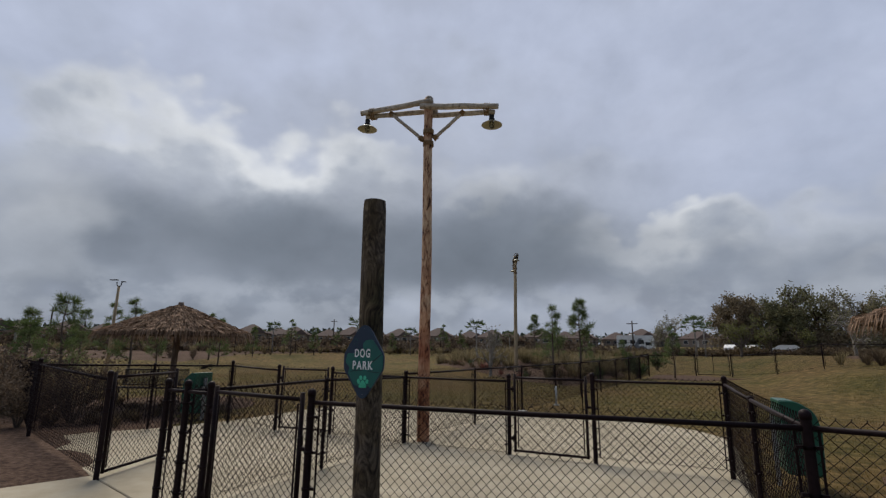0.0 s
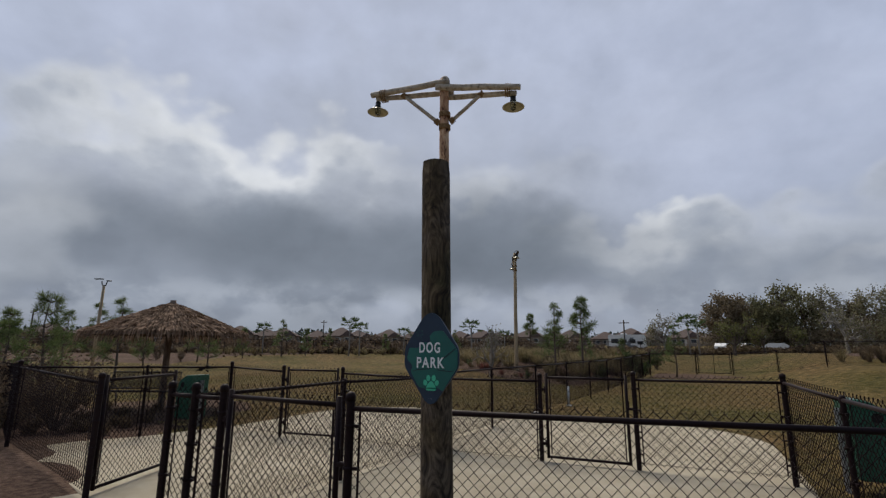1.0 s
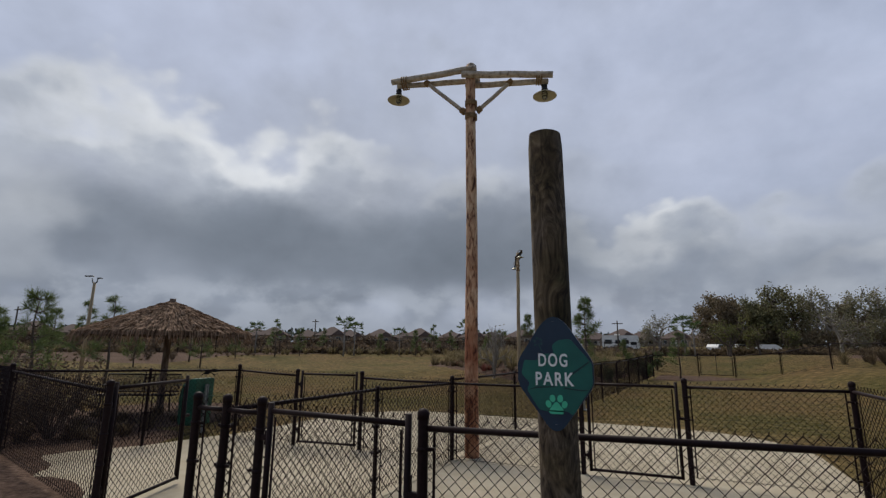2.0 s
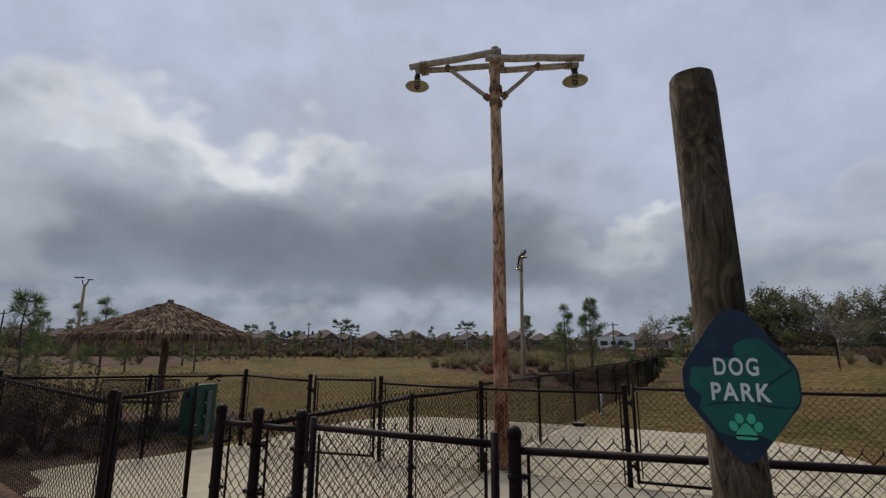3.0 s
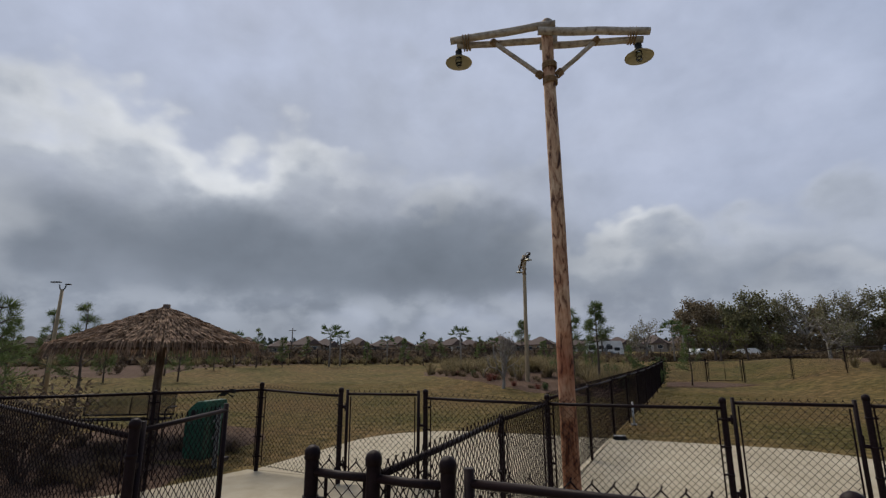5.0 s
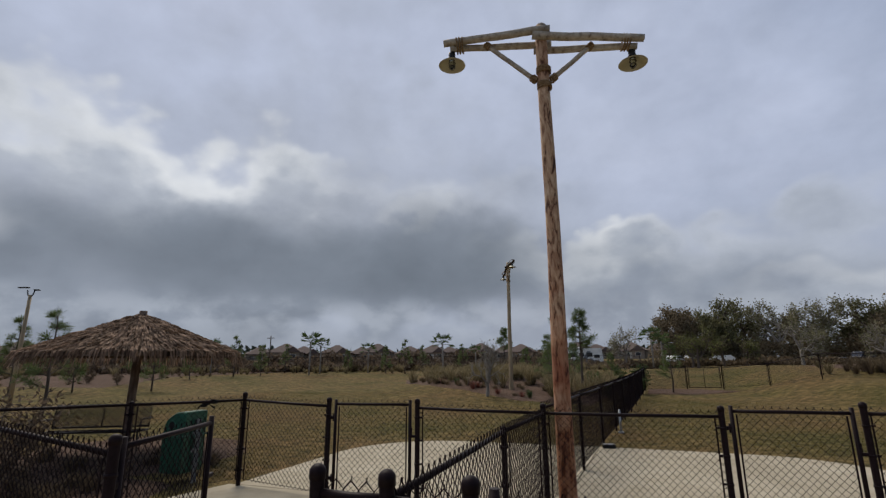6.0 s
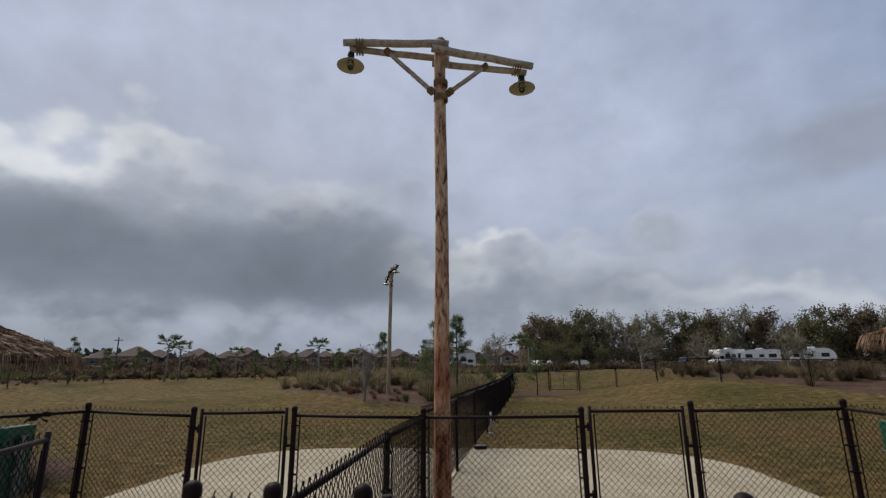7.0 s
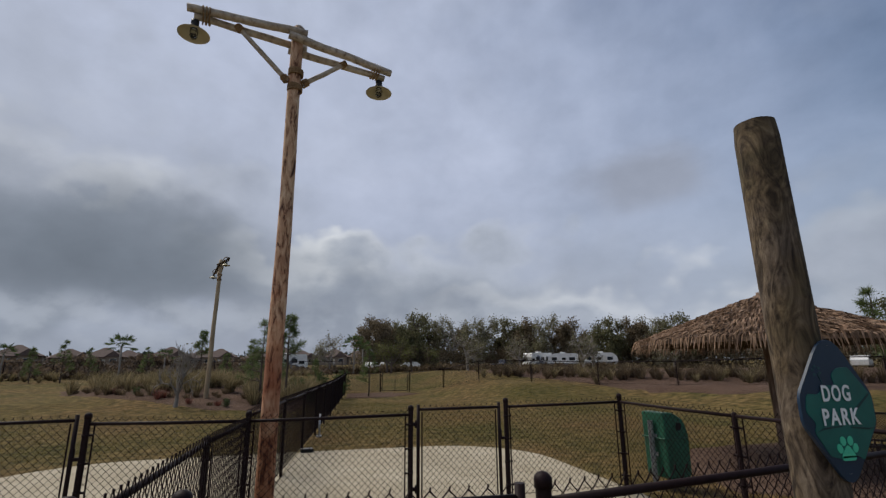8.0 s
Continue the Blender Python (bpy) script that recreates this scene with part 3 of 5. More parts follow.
def rope_wrap(mesh, c, axis, r, turns, pitch=0.024, thick=0.0125, squash=1.0):
    """Coils of rope round an axis."""
    axis = Vector(axis).normalized()
    u = axis.cross(Vector((0, 0, 1)) if abs(axis.z) < 0.9 else Vector((1, 0, 0))).normalized()
    w = axis.cross(u)
    for k in range(turns):
        o = Vector(c) + axis * ((k - (turns - 1) / 2) * pitch)
        pts = [o + u * (r * math.cos(t)) + w * (r * squash * math.sin(t)) + axis * 0.006 * math.sin(t * 2 + k) for t in [2 * math.pi * i / 16 for i in range(17)]]
        mesh.tube(pts, thick, 6, False)
    return mesh


def lamp_head(parent, x, y, z):
    """A cage lamp with a wide shallow shade hanging below an arm; z: the shade's rim."""
    head = part("lamp_head", Mesh().lathe((x, y, z + 0.10), [(0.001, 0.11), (0.05, 0.11), (0.052, 0.07), (0.038, 0.06), (0.058, 0.03), (0.06, 0.0), (0.045, -0.012), (0.001, -0.012)], 16), M_IRON, parent,
                "dark cast lamp holder")
    n = 24
    outer = [(0.045, 0.085), (0.07, 0.08), (0.12, 0.052), (0.17, 0.02), (0.20, 0.0), (0.203, -0.004)]
    inner = [(0.203, -0.004), (0.197, -0.004), (0.168, 0.014), (0.118, 0.046), (0.068, 0.074), (0.045, 0.078)]
    part("shade", Mesh().lathe((x, y, z), outer + inner, n), M_SHADE_IN, head, "cream enamel dish shade")
    part("bulb", Mesh().lathe((x, y, z - 0.06), [(0.001, 0), (0.03, 0.012), (0.042, 0.05), (0.04, 0.10), (0.03, 0.13)], 14), M_GLASS, head, "clear glass jar")
    cage = Mesh()
    for k in range(4):
        t = math.pi / 4 + k * math.pi / 2
        cage.tube([(x + 0.05 * math.cos(t) * s, y + 0.05 * math.sin(t) * s, z + h) for s, h in ((1, 0.08), (1.0, 0.02), (0.95, -0.03), (0.5, -0.07), (0.0, -0.08))], 0.004, 5)
    for h, s in ((0.03, 1.0), (-0.03, 0.95)):
        cage.tube([(x + 0.05 * s * math.cos(t), y + 0.05 * s * math.sin(t), z + h) for t in [2 * math.pi * i / 16 for i in range(17)]], 0.004, 5, False)
    part("guard", cage, M_IRON, head, "dark wire guard")


M_GLASS = bpy.data.materials.new("clear_lamp_glass")
M_GLASS.use_nodes = True
g = M_GLASS.node_tree.nodes["Principled BSDF"]
g.inputs["Transmission Weight"].default_value, g.inputs["Roughness"].default_value, g.inputs["IOR"].default_value = 1.0, 0.08, 1.45
g.inputs["Base Color"].default_value = (0.8, 0.86, 0.86, 1)


def lamp_post(label, pole_mat, m=None, arm_mat=M_LOG_GREY, arm_label="weathered grey log arm"):
    lamp = thing("lamp_post", label, "lamp post", "log lamp posts", m)
    pole = Mesh()
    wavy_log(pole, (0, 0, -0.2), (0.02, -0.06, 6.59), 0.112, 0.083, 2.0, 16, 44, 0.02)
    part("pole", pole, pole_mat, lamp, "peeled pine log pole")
    part("pole_cap", Mesh().lathe((0.02, -0.06, 6.56), [(0.084, 0), (0.084, 0.04), (0.06, 0.07), (0.001, 0.08)], 16), M_LOG_GREY, lamp)
    for k, (a, b, r) in enumerate((((0.15, -0.14, 6.47), (-1.40, -0.41, 6.42), 0.056), ((0.13, 0.09, 6.385), (-1.33, -0.345, 6.345), 0.050),
                                   ((-0.10, -0.19, 6.39), (1.43, 0.17, 6.215), 0.058), ((-0.12, 0.04, 6.29), (1.34, 0.215, 6.135), 0.050))):
        part("arm", wavy_log(Mesh(), a, b, r * 1.05, r * 0.95, 5 + k * 2.3, 12, 12, 0.015), arm_mat, lamp, arm_label)
    for k, (a, b) in enumerate((((-0.10, -0.07, 5.72), (-0.80, -0.23, 6.38)), ((0.13, -0.02, 5.72), (0.73, 0.11, 6.24)))):
        part("brace", wavy_log(Mesh(), a, b, 0.037, 0.033, 20 + k, 10, 8, 0.006), M_LOG_GREY, lamp, "thin grey diagonal log brace")
        d = Vector(b) - Vector(a)
        part("rope_binding", rope_wrap(Mesh(), Vector(a) + d.normalized() * 0.03, d, 0.048, 4), M_ROPE, lamp, "tan rope binding")
        part("rope_binding", rope_wrap(Mesh(), Vector(b) - d.normalized() * 0.05, d, 0.045, 4), M_ROPE, lamp, "tan rope binding")
    part("rope_binding", rope_wrap(Mesh(), (0.02, -0.055, 5.86), (0, 0, 1), 0.098, 4), M_ROPE, lamp, "tan rope binding")
    part("rope_binding", rope_wrap(Mesh(), (0.02, -0.055, 5.61), (0, 0, 1), 0.098, 4), M_ROPE, lamp, "tan rope binding")
    part("rope_binding", rope_wrap(Mesh(), (-1.18, -0.31, 6.40), (1, 0.22, 0.05), 0.118, 3, 0.04, squash=0.95), M_ROPE, lamp, "tan rope binding")
    part("rope_binding", rope_wrap(Mesh(), (1.19, 0.19, 6.215), (1, 0.22, -0.12), 0.118, 3, 0.04, squash=0.95), M_ROPE, lamp, "tan rope binding")
    lamp_head(lamp, -1.31, -0.31, 6.09)
    lamp_head(lamp, 1.26, 0.25, 5.895)
    return lamp


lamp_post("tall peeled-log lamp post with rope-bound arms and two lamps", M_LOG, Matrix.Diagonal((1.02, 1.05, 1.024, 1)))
M_PALEPOLE = material("pale_wood_pole", [(0.3, (0.26, 0.19, 0.11)), (0.7, (0.50, 0.39, 0.25))], 5, 0.85, 0, 0.3, 20, stretch=(1, 1, 0.2))
lamp_post("pale log lamp post with rope-bound arms among the island grasses", M_PALEPOLE,
          Matrix.Translation((-4.53, 18.4, land(-4.53, 18.4) - 0.05)) @ Matrix.Rotation(radians(100), 4, "Z"), M_POST, "dark weathered log arm")

tl = thing("street_lamp", "pale wooden street lamp with two flat heads", "street lamp", m=Matrix.Translation((-22.6, 6.7, land(-22.6, 6.7))) @ Matrix.Diagonal((0.84, 0.84, 0.81, 1)))
part("pole", Mesh().tube([(0, 0, -0.3), (0.02, 0, 3), (0.05, 0, 5.75)], [0.10, 0.09, 0.075], 10), M_PALEPOLE, tl, "pale wooden pole")
for s in (-1, 1):
    part("arm", Mesh().tube([(0.05, 0, 5.62), (0.05 + s * 0.12, s * 0.05, 5.78), (0.05 + s * 0.16, s * 0.07, 6.0)], 0.03, 8), M_IRON, tl)
    part("lamp_head", Mesh().box((0.05 + s * (0.36 if s < 0 else 0.2), s * 0.14, 6.02 + (0.12 if s < 0 else 0)), (0.52 if s < 0 else 0.26, 0.18, 0.06), Matrix.Rotation(0.38, 4, "Z"), 0.02), M_IRON, tl, "flat dark lamp head")

# ---------------------------------------------------------------- sign post
M_SIGN_NAVY = material("navy_sign_print", [(0.3, (0.006, 0.022, 0.05)), (0.7, (0.010, 0.032, 0.066))], 8, 0.42, 0, 0.03, 60, spec=0.4)
M_SIGN_GREEN = material("green_sign_print", [(0.3, (0.007, 0.092, 0.082)), (0.7, (0.012, 0.142, 0.115))], 6, 0.42, 0, 0.03, 60, spec=0.4)
M_SIGN_TEAL = material("teal_sign_print", [(0.3, (0.007, 0.05, 0.062)), (0.7, (0.010, 0.066, 0.075))], 6, 0.42, 0, 0.03, 60, spec=0.4)
M_SIGN_LINE = material("dark_green_sign_print", [(0.3, (0.004, 0.035, 0.04)), (0.7, (0.006, 0.045, 0.048))], 6, 0.42, 0, 0, spec=0.4)
M_WHITE = material("white_sign_print", [(0.3, (0.72, 0.76, 0.76)), (0.7, (0.80, 0.83, 0.83))], 8, 0.5, 0, 0)
M_MINT = material("mint_sign_print", [(0.3, (0.06, 0.48, 0.29)), (0.7, (0.085, 0.56, 0.35))], 8, 0.5, 0, 0)


def oval(cx, cz, rx, rz, n=20, turn=0.0):
    c, s = math.cos(turn), math.sin(turn)
    return [(cx + rx * math.cos(t) * c - rz * math.sin(t) * s, cz + rx * math.cos(t) * s + rz * math.sin(t) * c) for t in [2 * math.pi * i / n for i in range(n)]]


def rounded(points, r, n=6):
    """Outline with rounded corners."""
    out = []
    k = len(points)
    for i in range(k):
        p, a, b = Vector(points[i]), Vector(points[i - 1]), Vector(points[(i + 1) % k])
        rr = r[i] if isinstance(r, (list, tuple)) else r
        pa, pb = p + (a - p).normalized() * rr, p + (b - p).normalized() * rr
        for j in range(n + 1):
            t = j / n
            q = pa * (1 - t) ** 2 + p * 2 * t * (1 - t) + pb * t ** 2
            out.append((q.x, q.y))
    return out


def lettering(parent, text, width, height, x, z, y, mat):
    """Raised letters, width by height metres, standing on the line z."""
    cu = bpy.data.curves.new("letters", "FONT")
    cu.body, cu.size, cu.extrude, cu.offset, cu.space_character = text, 0.1, 0.0008, 0.0022, 1.22
    cu.align_x = "CENTER"
    tmp = bpy.data.objects.new("letters", cu)
    scene.collection.objects.link(tmp)
    bpy.context.view_layer.update()
    me = bpy.data.meshes.new_from_object(tmp.evaluated_get(bpy.context.evaluated_depsgraph_get()))
    bpy.data.objects.remove(tmp)
    xs, ys = [v.co.x for v in me.vertices], [v.co.y for v in me.vertices]
    fit_x, fit_y = width / (max(xs) - min(xs)), height / (max(ys) - min(ys))
    me.transform(Matrix.Translation((x, y, z)) @ Matrix.Rotation(radians(90), 4, "X") @ Matrix.Diagonal((fit_x, fit_y, 1, 1)) @ Matrix.Translation((-(max(xs) + min(xs)) / 2, -min(ys), 0)))
    me.materials.clear()
    me.materials.append(mat)
    ob = new("lettering", me)
    ob.parent = parent
    return tagged(ob, 'white letters "%s"' % text)


def sign_post():
    s = thing("sign_post", "weathered round wooden post carrying a green dog park sign", "sign post", m=Matrix.Translation((2.484, -5.163, 0)))
    post = Mesh()
    n, seg = 28, 40
    vs, fs = [], []
    for j in range(seg + 1):
        z = -0.3 + (2.785 + 0.3) * j / seg
        lean = Vector((-0.035 * j / seg, -0.004 * j / seg, 0))
        for k in range(n):
            t = 2 * math.pi * k / n
            r = 0.096 - 0.009 * j / seg + 0.003 * noise.noise(Vector((math.cos(t) * 2, math.sin(t) * 2, z * 0.8)))
            r -= 0.004 * max(0, noise.noise(Vector((math.cos(t) * 6, math.sin(t) * 6, z * 0.5))))
            if j == seg:
                r -= 0.006
            vs.append(lean + Vector((r * math.cos(t), r * math.sin(t), z)))
    for j in range(seg):
        for k in range(n):
            fs.append((j * n + k, j * n + (k + 1) % n, (j + 1) * n + (k + 1) % n, (j + 1) * n + k))
    post.add(vs, fs, True)
    part("post", post, M_POST, s, "grey-brown timber post with green stains")
    top = Mesh()
    top.add([vs[seg * n + k] for k in range(n)], [tuple(range(n))])
    part("end_grain", top, M_ENDGRAIN, s)
    board = rounded([(-0.172, 0.06), (-0.172, -0.045), (0.0, -0.275), (0.172, -0.045), (0.172, 0.06), (0.0, 0.315)], [0.03, 0.03, 0.075, 0.03, 0.03, 0.13])
    cz, y0 = 1.568, -0.112
    sign = part("sign_board", Mesh().prism(board, 0.012, Matrix.Translation((0, y0, cz))), M_SIGN_NAVY, s, "navy and green diamond-shaped sign board")
    leaf = rounded([(-0.155, 0.0), (-0.14, 0.065), (-0.085, 0.06), (-0.045, 0.095), (0.0, 0.09), (-0.01, 0.13), (0.02, 0.155), (0.075, 0.16), (0.10, 0.13), (0.166, 0.052), (0.166, -0.04),
                    (0.11, -0.12), (0.075, -0.175), (0.05, -0.155), (-0.02, -0.165), (-0.075, -0.155), (-0.13, -0.07), (-0.115, -0.04)], 0.014, 4)
    part("leaf_print", Mesh().prism(leaf, 0.002, Matrix.Translation((0, y0 - 0.002, cz))), M_SIGN_GREEN, sign, "green leaf shape")
    for pts in ([(0.075, 0.008), (0.152, 0.062), (0.155, 0.056), (0.08, 0.0)], [(-0.125, -0.072), (-0.085, -0.055), (0.0, -0.05), (0.0, -0.055), (-0.085, -0.062)], [(0.04, -0.055), (0.12, -0.062), (0.155, -0.06), (0.12, -0.068), (0.04, -0.06)]):
        part("leaf_vein", Mesh().prism(pts, 0.0015, Matrix.Translation((0, y0 - 0.0035, cz))), M_SIGN_LINE, sign)
    sprig = Mesh()
    for dx, dz in ((-0.018, 0.012), (-0.006, 0.024), (0.012, 0.018), (-0.014, -0.006), (0.014, 0.0)):
        sprig.prism(oval(-0.072 + dx, 0.138 + dz, 0.0065, 0.0055, 10), 0.0015, Matrix.Translation((0, y0 - 0.0015, cz)))
    sprig.prism([(-0.073, 0.136), (-0.056, 0.098), (-0.053, 0.099), (-0.069, 0.138)], 0.0015, Matrix.Translation((0, y0 - 0.0015, cz)))
    part("sprig_print", sprig, M_SIGN_TEAL, sign)
    lettering(sign, "DOG", 0.132, 0.059, -0.006, cz + 0.035, y0 - 0.006, M_WHITE)
    lettering(sign, "PARK", 0.174, 0.059, 0.0, cz - 0.048, y0 - 0.006, M_WHITE)
    paw = Mesh()
    mm = Matrix.Translation((0.004, y0 - 0.0045, cz - 0.137))
    paw.prism(rounded([(-0.036, -0.034), (0.034, -0.034), (0.030, -0.012), (0.0, 0.024), (-0.030, -0.012)], [0.016, 0.016, 0.012, 0.016, 0.012]), 0.002, mm)
    for x, z, t in ((-0.036, 0.008, 0.3), (-0.017, 0.033, 0.12), (0.017, 0.033, -0.12), (0.036, 0.008, -0.3)):
        paw.prism(oval(x, z, 0.0125, 0.0165, 16, t), 0.002, mm)
    part("paw_print", paw, M_MINT, sign, "mint green paw print")
    for z in (0.24, -0.215):
        part("screw", Mesh().lathe((0, y0, cz + z), [(0.001, 0), (0.006, 0)], 8), M_GALV, sign)
    return s


sign_post()

# ---------------------------------------------------------------- waste bins
M_BIN = material("green_moulded_plastic", [(0.3, (0.004, 0.062, 0.036)), (0.7, (0.008, 0.098, 0.056))], 7, 0.42, 0, 0.1, 90, second=(2.5, STAIN, 0.5), spec=0.45)
M_DARK = material("dark_opening", [(0.3, (0.006, 0.006, 0.006)), (0.7, (0.012, 0.012, 0.012))], 8, 0.8, 0, 0)


def waste_bin(m, label):
    """Plastic bin with a hooded, sloping front and a round hole, hung on a steel channel post; front faces -y."""
    b = thing("waste_bin", label, "waste bin", "green waste bins", m)
    w, top = 0.44, 1.03
    side = rounded([(-0.21, 0.13), (0.19, 0.13), (0.21, top), (0.02, top), (-0.17, top - 0.12), (-0.23, top - 0.34)], [0.04, 0.03, 0.02, 0.08, 0.08, 0.06], 5)
    body = Mesh()
    n = len(side)
    e = 0.02
    rings = [(-w / 2, 1 - e * 2), (-w / 2 + e, 1), (w / 2 - e, 1), (w / 2, 1 - e * 2)]
    vs = []
    for x, s in rings:
        for yy, zz in side:
            vs.append((x, yy * s, 0.66 + (zz - 0.66) * s))
    fs = [tuple(reversed(range(n))), tuple(range(3 * n, 4 * n))]
    for j in range(3):
        fs += [(j * n + i, j * n + (i + 1) % n, (j + 1) * n + (i + 1) % n, (j + 1) * n + i) for i in range(n)]
    body.add(vs, fs)
    body = part("body", body, M_BIN, b, "green moulded plastic body")
    hood = Mesh()
    hood.box((0, 0.015, top - 0.36), (w + 0.016, 0.44, 0.022), None, 0.006)
    part("lid_seam", hood, M_BIN, body)
    for sx in (-1, 1):
        ring = [2 * math.pi * i / 20 for i in range(21)]
        part("hole_rim", Mesh().tube([(sx * (w / 2 + 0.003), -0.05 + 0.065 * math.cos(t), top - 0.20 + 0.065 * math.sin(t)) for t in ring], 0.009, 6, False), M_BIN, body)
        part("opening", Mesh().add([(sx * (w / 2 + 0.004), -0.05 + 0.06 * math.cos(t), top - 0.20 + 0.06 * math.sin(t)) for t in ring[:20]], [tuple(range(20))]), M_DARK, body, "dark round opening")
    post = Mesh()
    for sx, sy, a, c in ((0, 0, 0.06, 0.006), (-0.03, 0.02, 0.006, 0.04), (0.03, 0.02, 0.006, 0.04)):
        post.box((sx, 0.235 + sy, 0.42), (a, c, 0.98))
    part("channel_post", post, M_GALV, b, "galvanised channel post")
    for z in (0.45, 0.7):
        part("bracket", Mesh().box((0, 0.222, z), (0.14, 0.014, 0.05), None, 0.003), M_GALV, b)
    return b


waste_bin(pose(-5.83, -0.39, 0, 0, 0, -88), "green plastic waste bin on a post outside the fence")
waste_bin(pose(5.64, -0.08, 0.03, 0, 0, 96), "green plastic waste bin on a post beside the lawn")

# ---------------------------------------------------------------- benches
M_BENCH = material("dark_coated_steel", [(0.3, (0.014, 0.010, 0.010)), (0.7, (0.03, 0.022, 0.02))], 14, 0.5, 0, 0.1, 80)


def lattice(mesh, a, b, c, d, nx, ny, r):
    """A diamond lattice of thin bars over the quad a, b, c, d."""
    a, b, c, d = Vector(a), Vector(b), Vector(c), Vector(d)

    def at(u, v):
        return a.lerp(b, u).lerp(d.lerp(c, u), v)
    for i in range(-ny, nx):
        for sgn in (0, 1):
            pts = []
            for j in range(ny + 1):
                k = i + j if sgn == 0 else i + ny - j
                if 0 <= k <= nx:
                    pts.append(at(k / nx, j / ny))
            if len(pts) > 1:
                mesh.tube(pts, r, 3, False, False)


def bench(m, label):
    b = thing("park_bench", label, "bench", "park benches", m)
    L = 1.83
    back = Mesh()
    back.tube([(-L / 2, 0.30, 0.50), (-L / 2, 0.36, 0.92), (L / 2, 0.36, 0.92), (L / 2, 0.30, 0.50), (-L / 2, 0.30, 0.50)], 0.02, 8)
    back.tube([(0, 0.30, 0.5), (0, 0.36, 0.92)], 0.014, 8)
    part("backrest_frame", back, M_BENCH, b)
    lat = Mesh()
    lattice(lat, (-L / 2, 0.30, 0.50), (L / 2, 0.30, 0.50), (L / 2, 0.36, 0.92), (-L / 2, 0.36, 0.92), 44, 10, 0.0055)
    part("backrest_lattice", lat, M_BENCH, b)
    seat = Mesh()
    seat.tube([(-L / 2, -0.18, 0.45), (-L / 2, 0.26, 0.43), (L / 2, 0.26, 0.43), (L / 2, -0.18, 0.45), (-L / 2, -0.18, 0.45)], 0.02, 8)
    lattice(seat, (-L / 2, -0.18, 0.45), (L / 2, -0.18, 0.45), (L / 2, 0.26, 0.43), (-L / 2, 0.26, 0.43), 44, 10, 0.0055)
    part("seat", seat, M_BENCH, b)
    for sx in (-1, 1):
        part("armrest", Mesh().tube([(sx * (L / 2 + 0.03), 0.32, 0.66), (sx * (L / 2 + 0.03), -0.10, 0.68), (sx * (L / 2 + 0.03), -0.2, 0.62), (sx * (L / 2 + 0.03), -0.2, 0.45)], 0.018, 8), M_BENCH, b)
        for y0, y1 in ((-0.16, -0.22), (0.24, 0.32)):
            part("leg", Mesh().tube([(sx * 0.72, y0, 0.43), (sx * 0.72, y1, 0.0)], 0.02, 8), M_BENCH, b)
    return b


bench(pose(-9.28, 0.63, 0.01, 0, 0, 28), "dark lattice steel park bench beneath the thatched shade")
bench(pose(9.75, -0.95, 0.01, 0, 0, -50), "dark lattice steel park bench beneath the thatched shade")

# ---------------------------------------------------------------- thatched shades
M_THATCH = material("dry_palm_thatch", [(0.3, (0.088, 0.052, 0.034)), (0.5, (0.21, 0.138, 0.092)), (0.7, (0.36, 0.25, 0.175))], 5, 0.9, 0, 0.3, 40, vary=0.5, spec=0.15, thin=0.2)
# darker copy of the thatch: shade under the roof is put into the colour
M_THATCH_SHADE = material("thatch_backing_shade_tone", [(0.3, (0.05, 0.032, 0.02)), (0.7, (0.12, 0.08, 0.05))], 9, 0.95, 0, 0.6, 30)


M_HUTPOLE = material("brown_timber_pole", [(0.32, (0.07, 0.045, 0.032)), (0.5, (0.16, 0.108, 0.078)), (0.7, (0.26, 0.19, 0.14))], 16, 0.85, 0, 0.7, 26, stretch=(1, 1, 0.14))


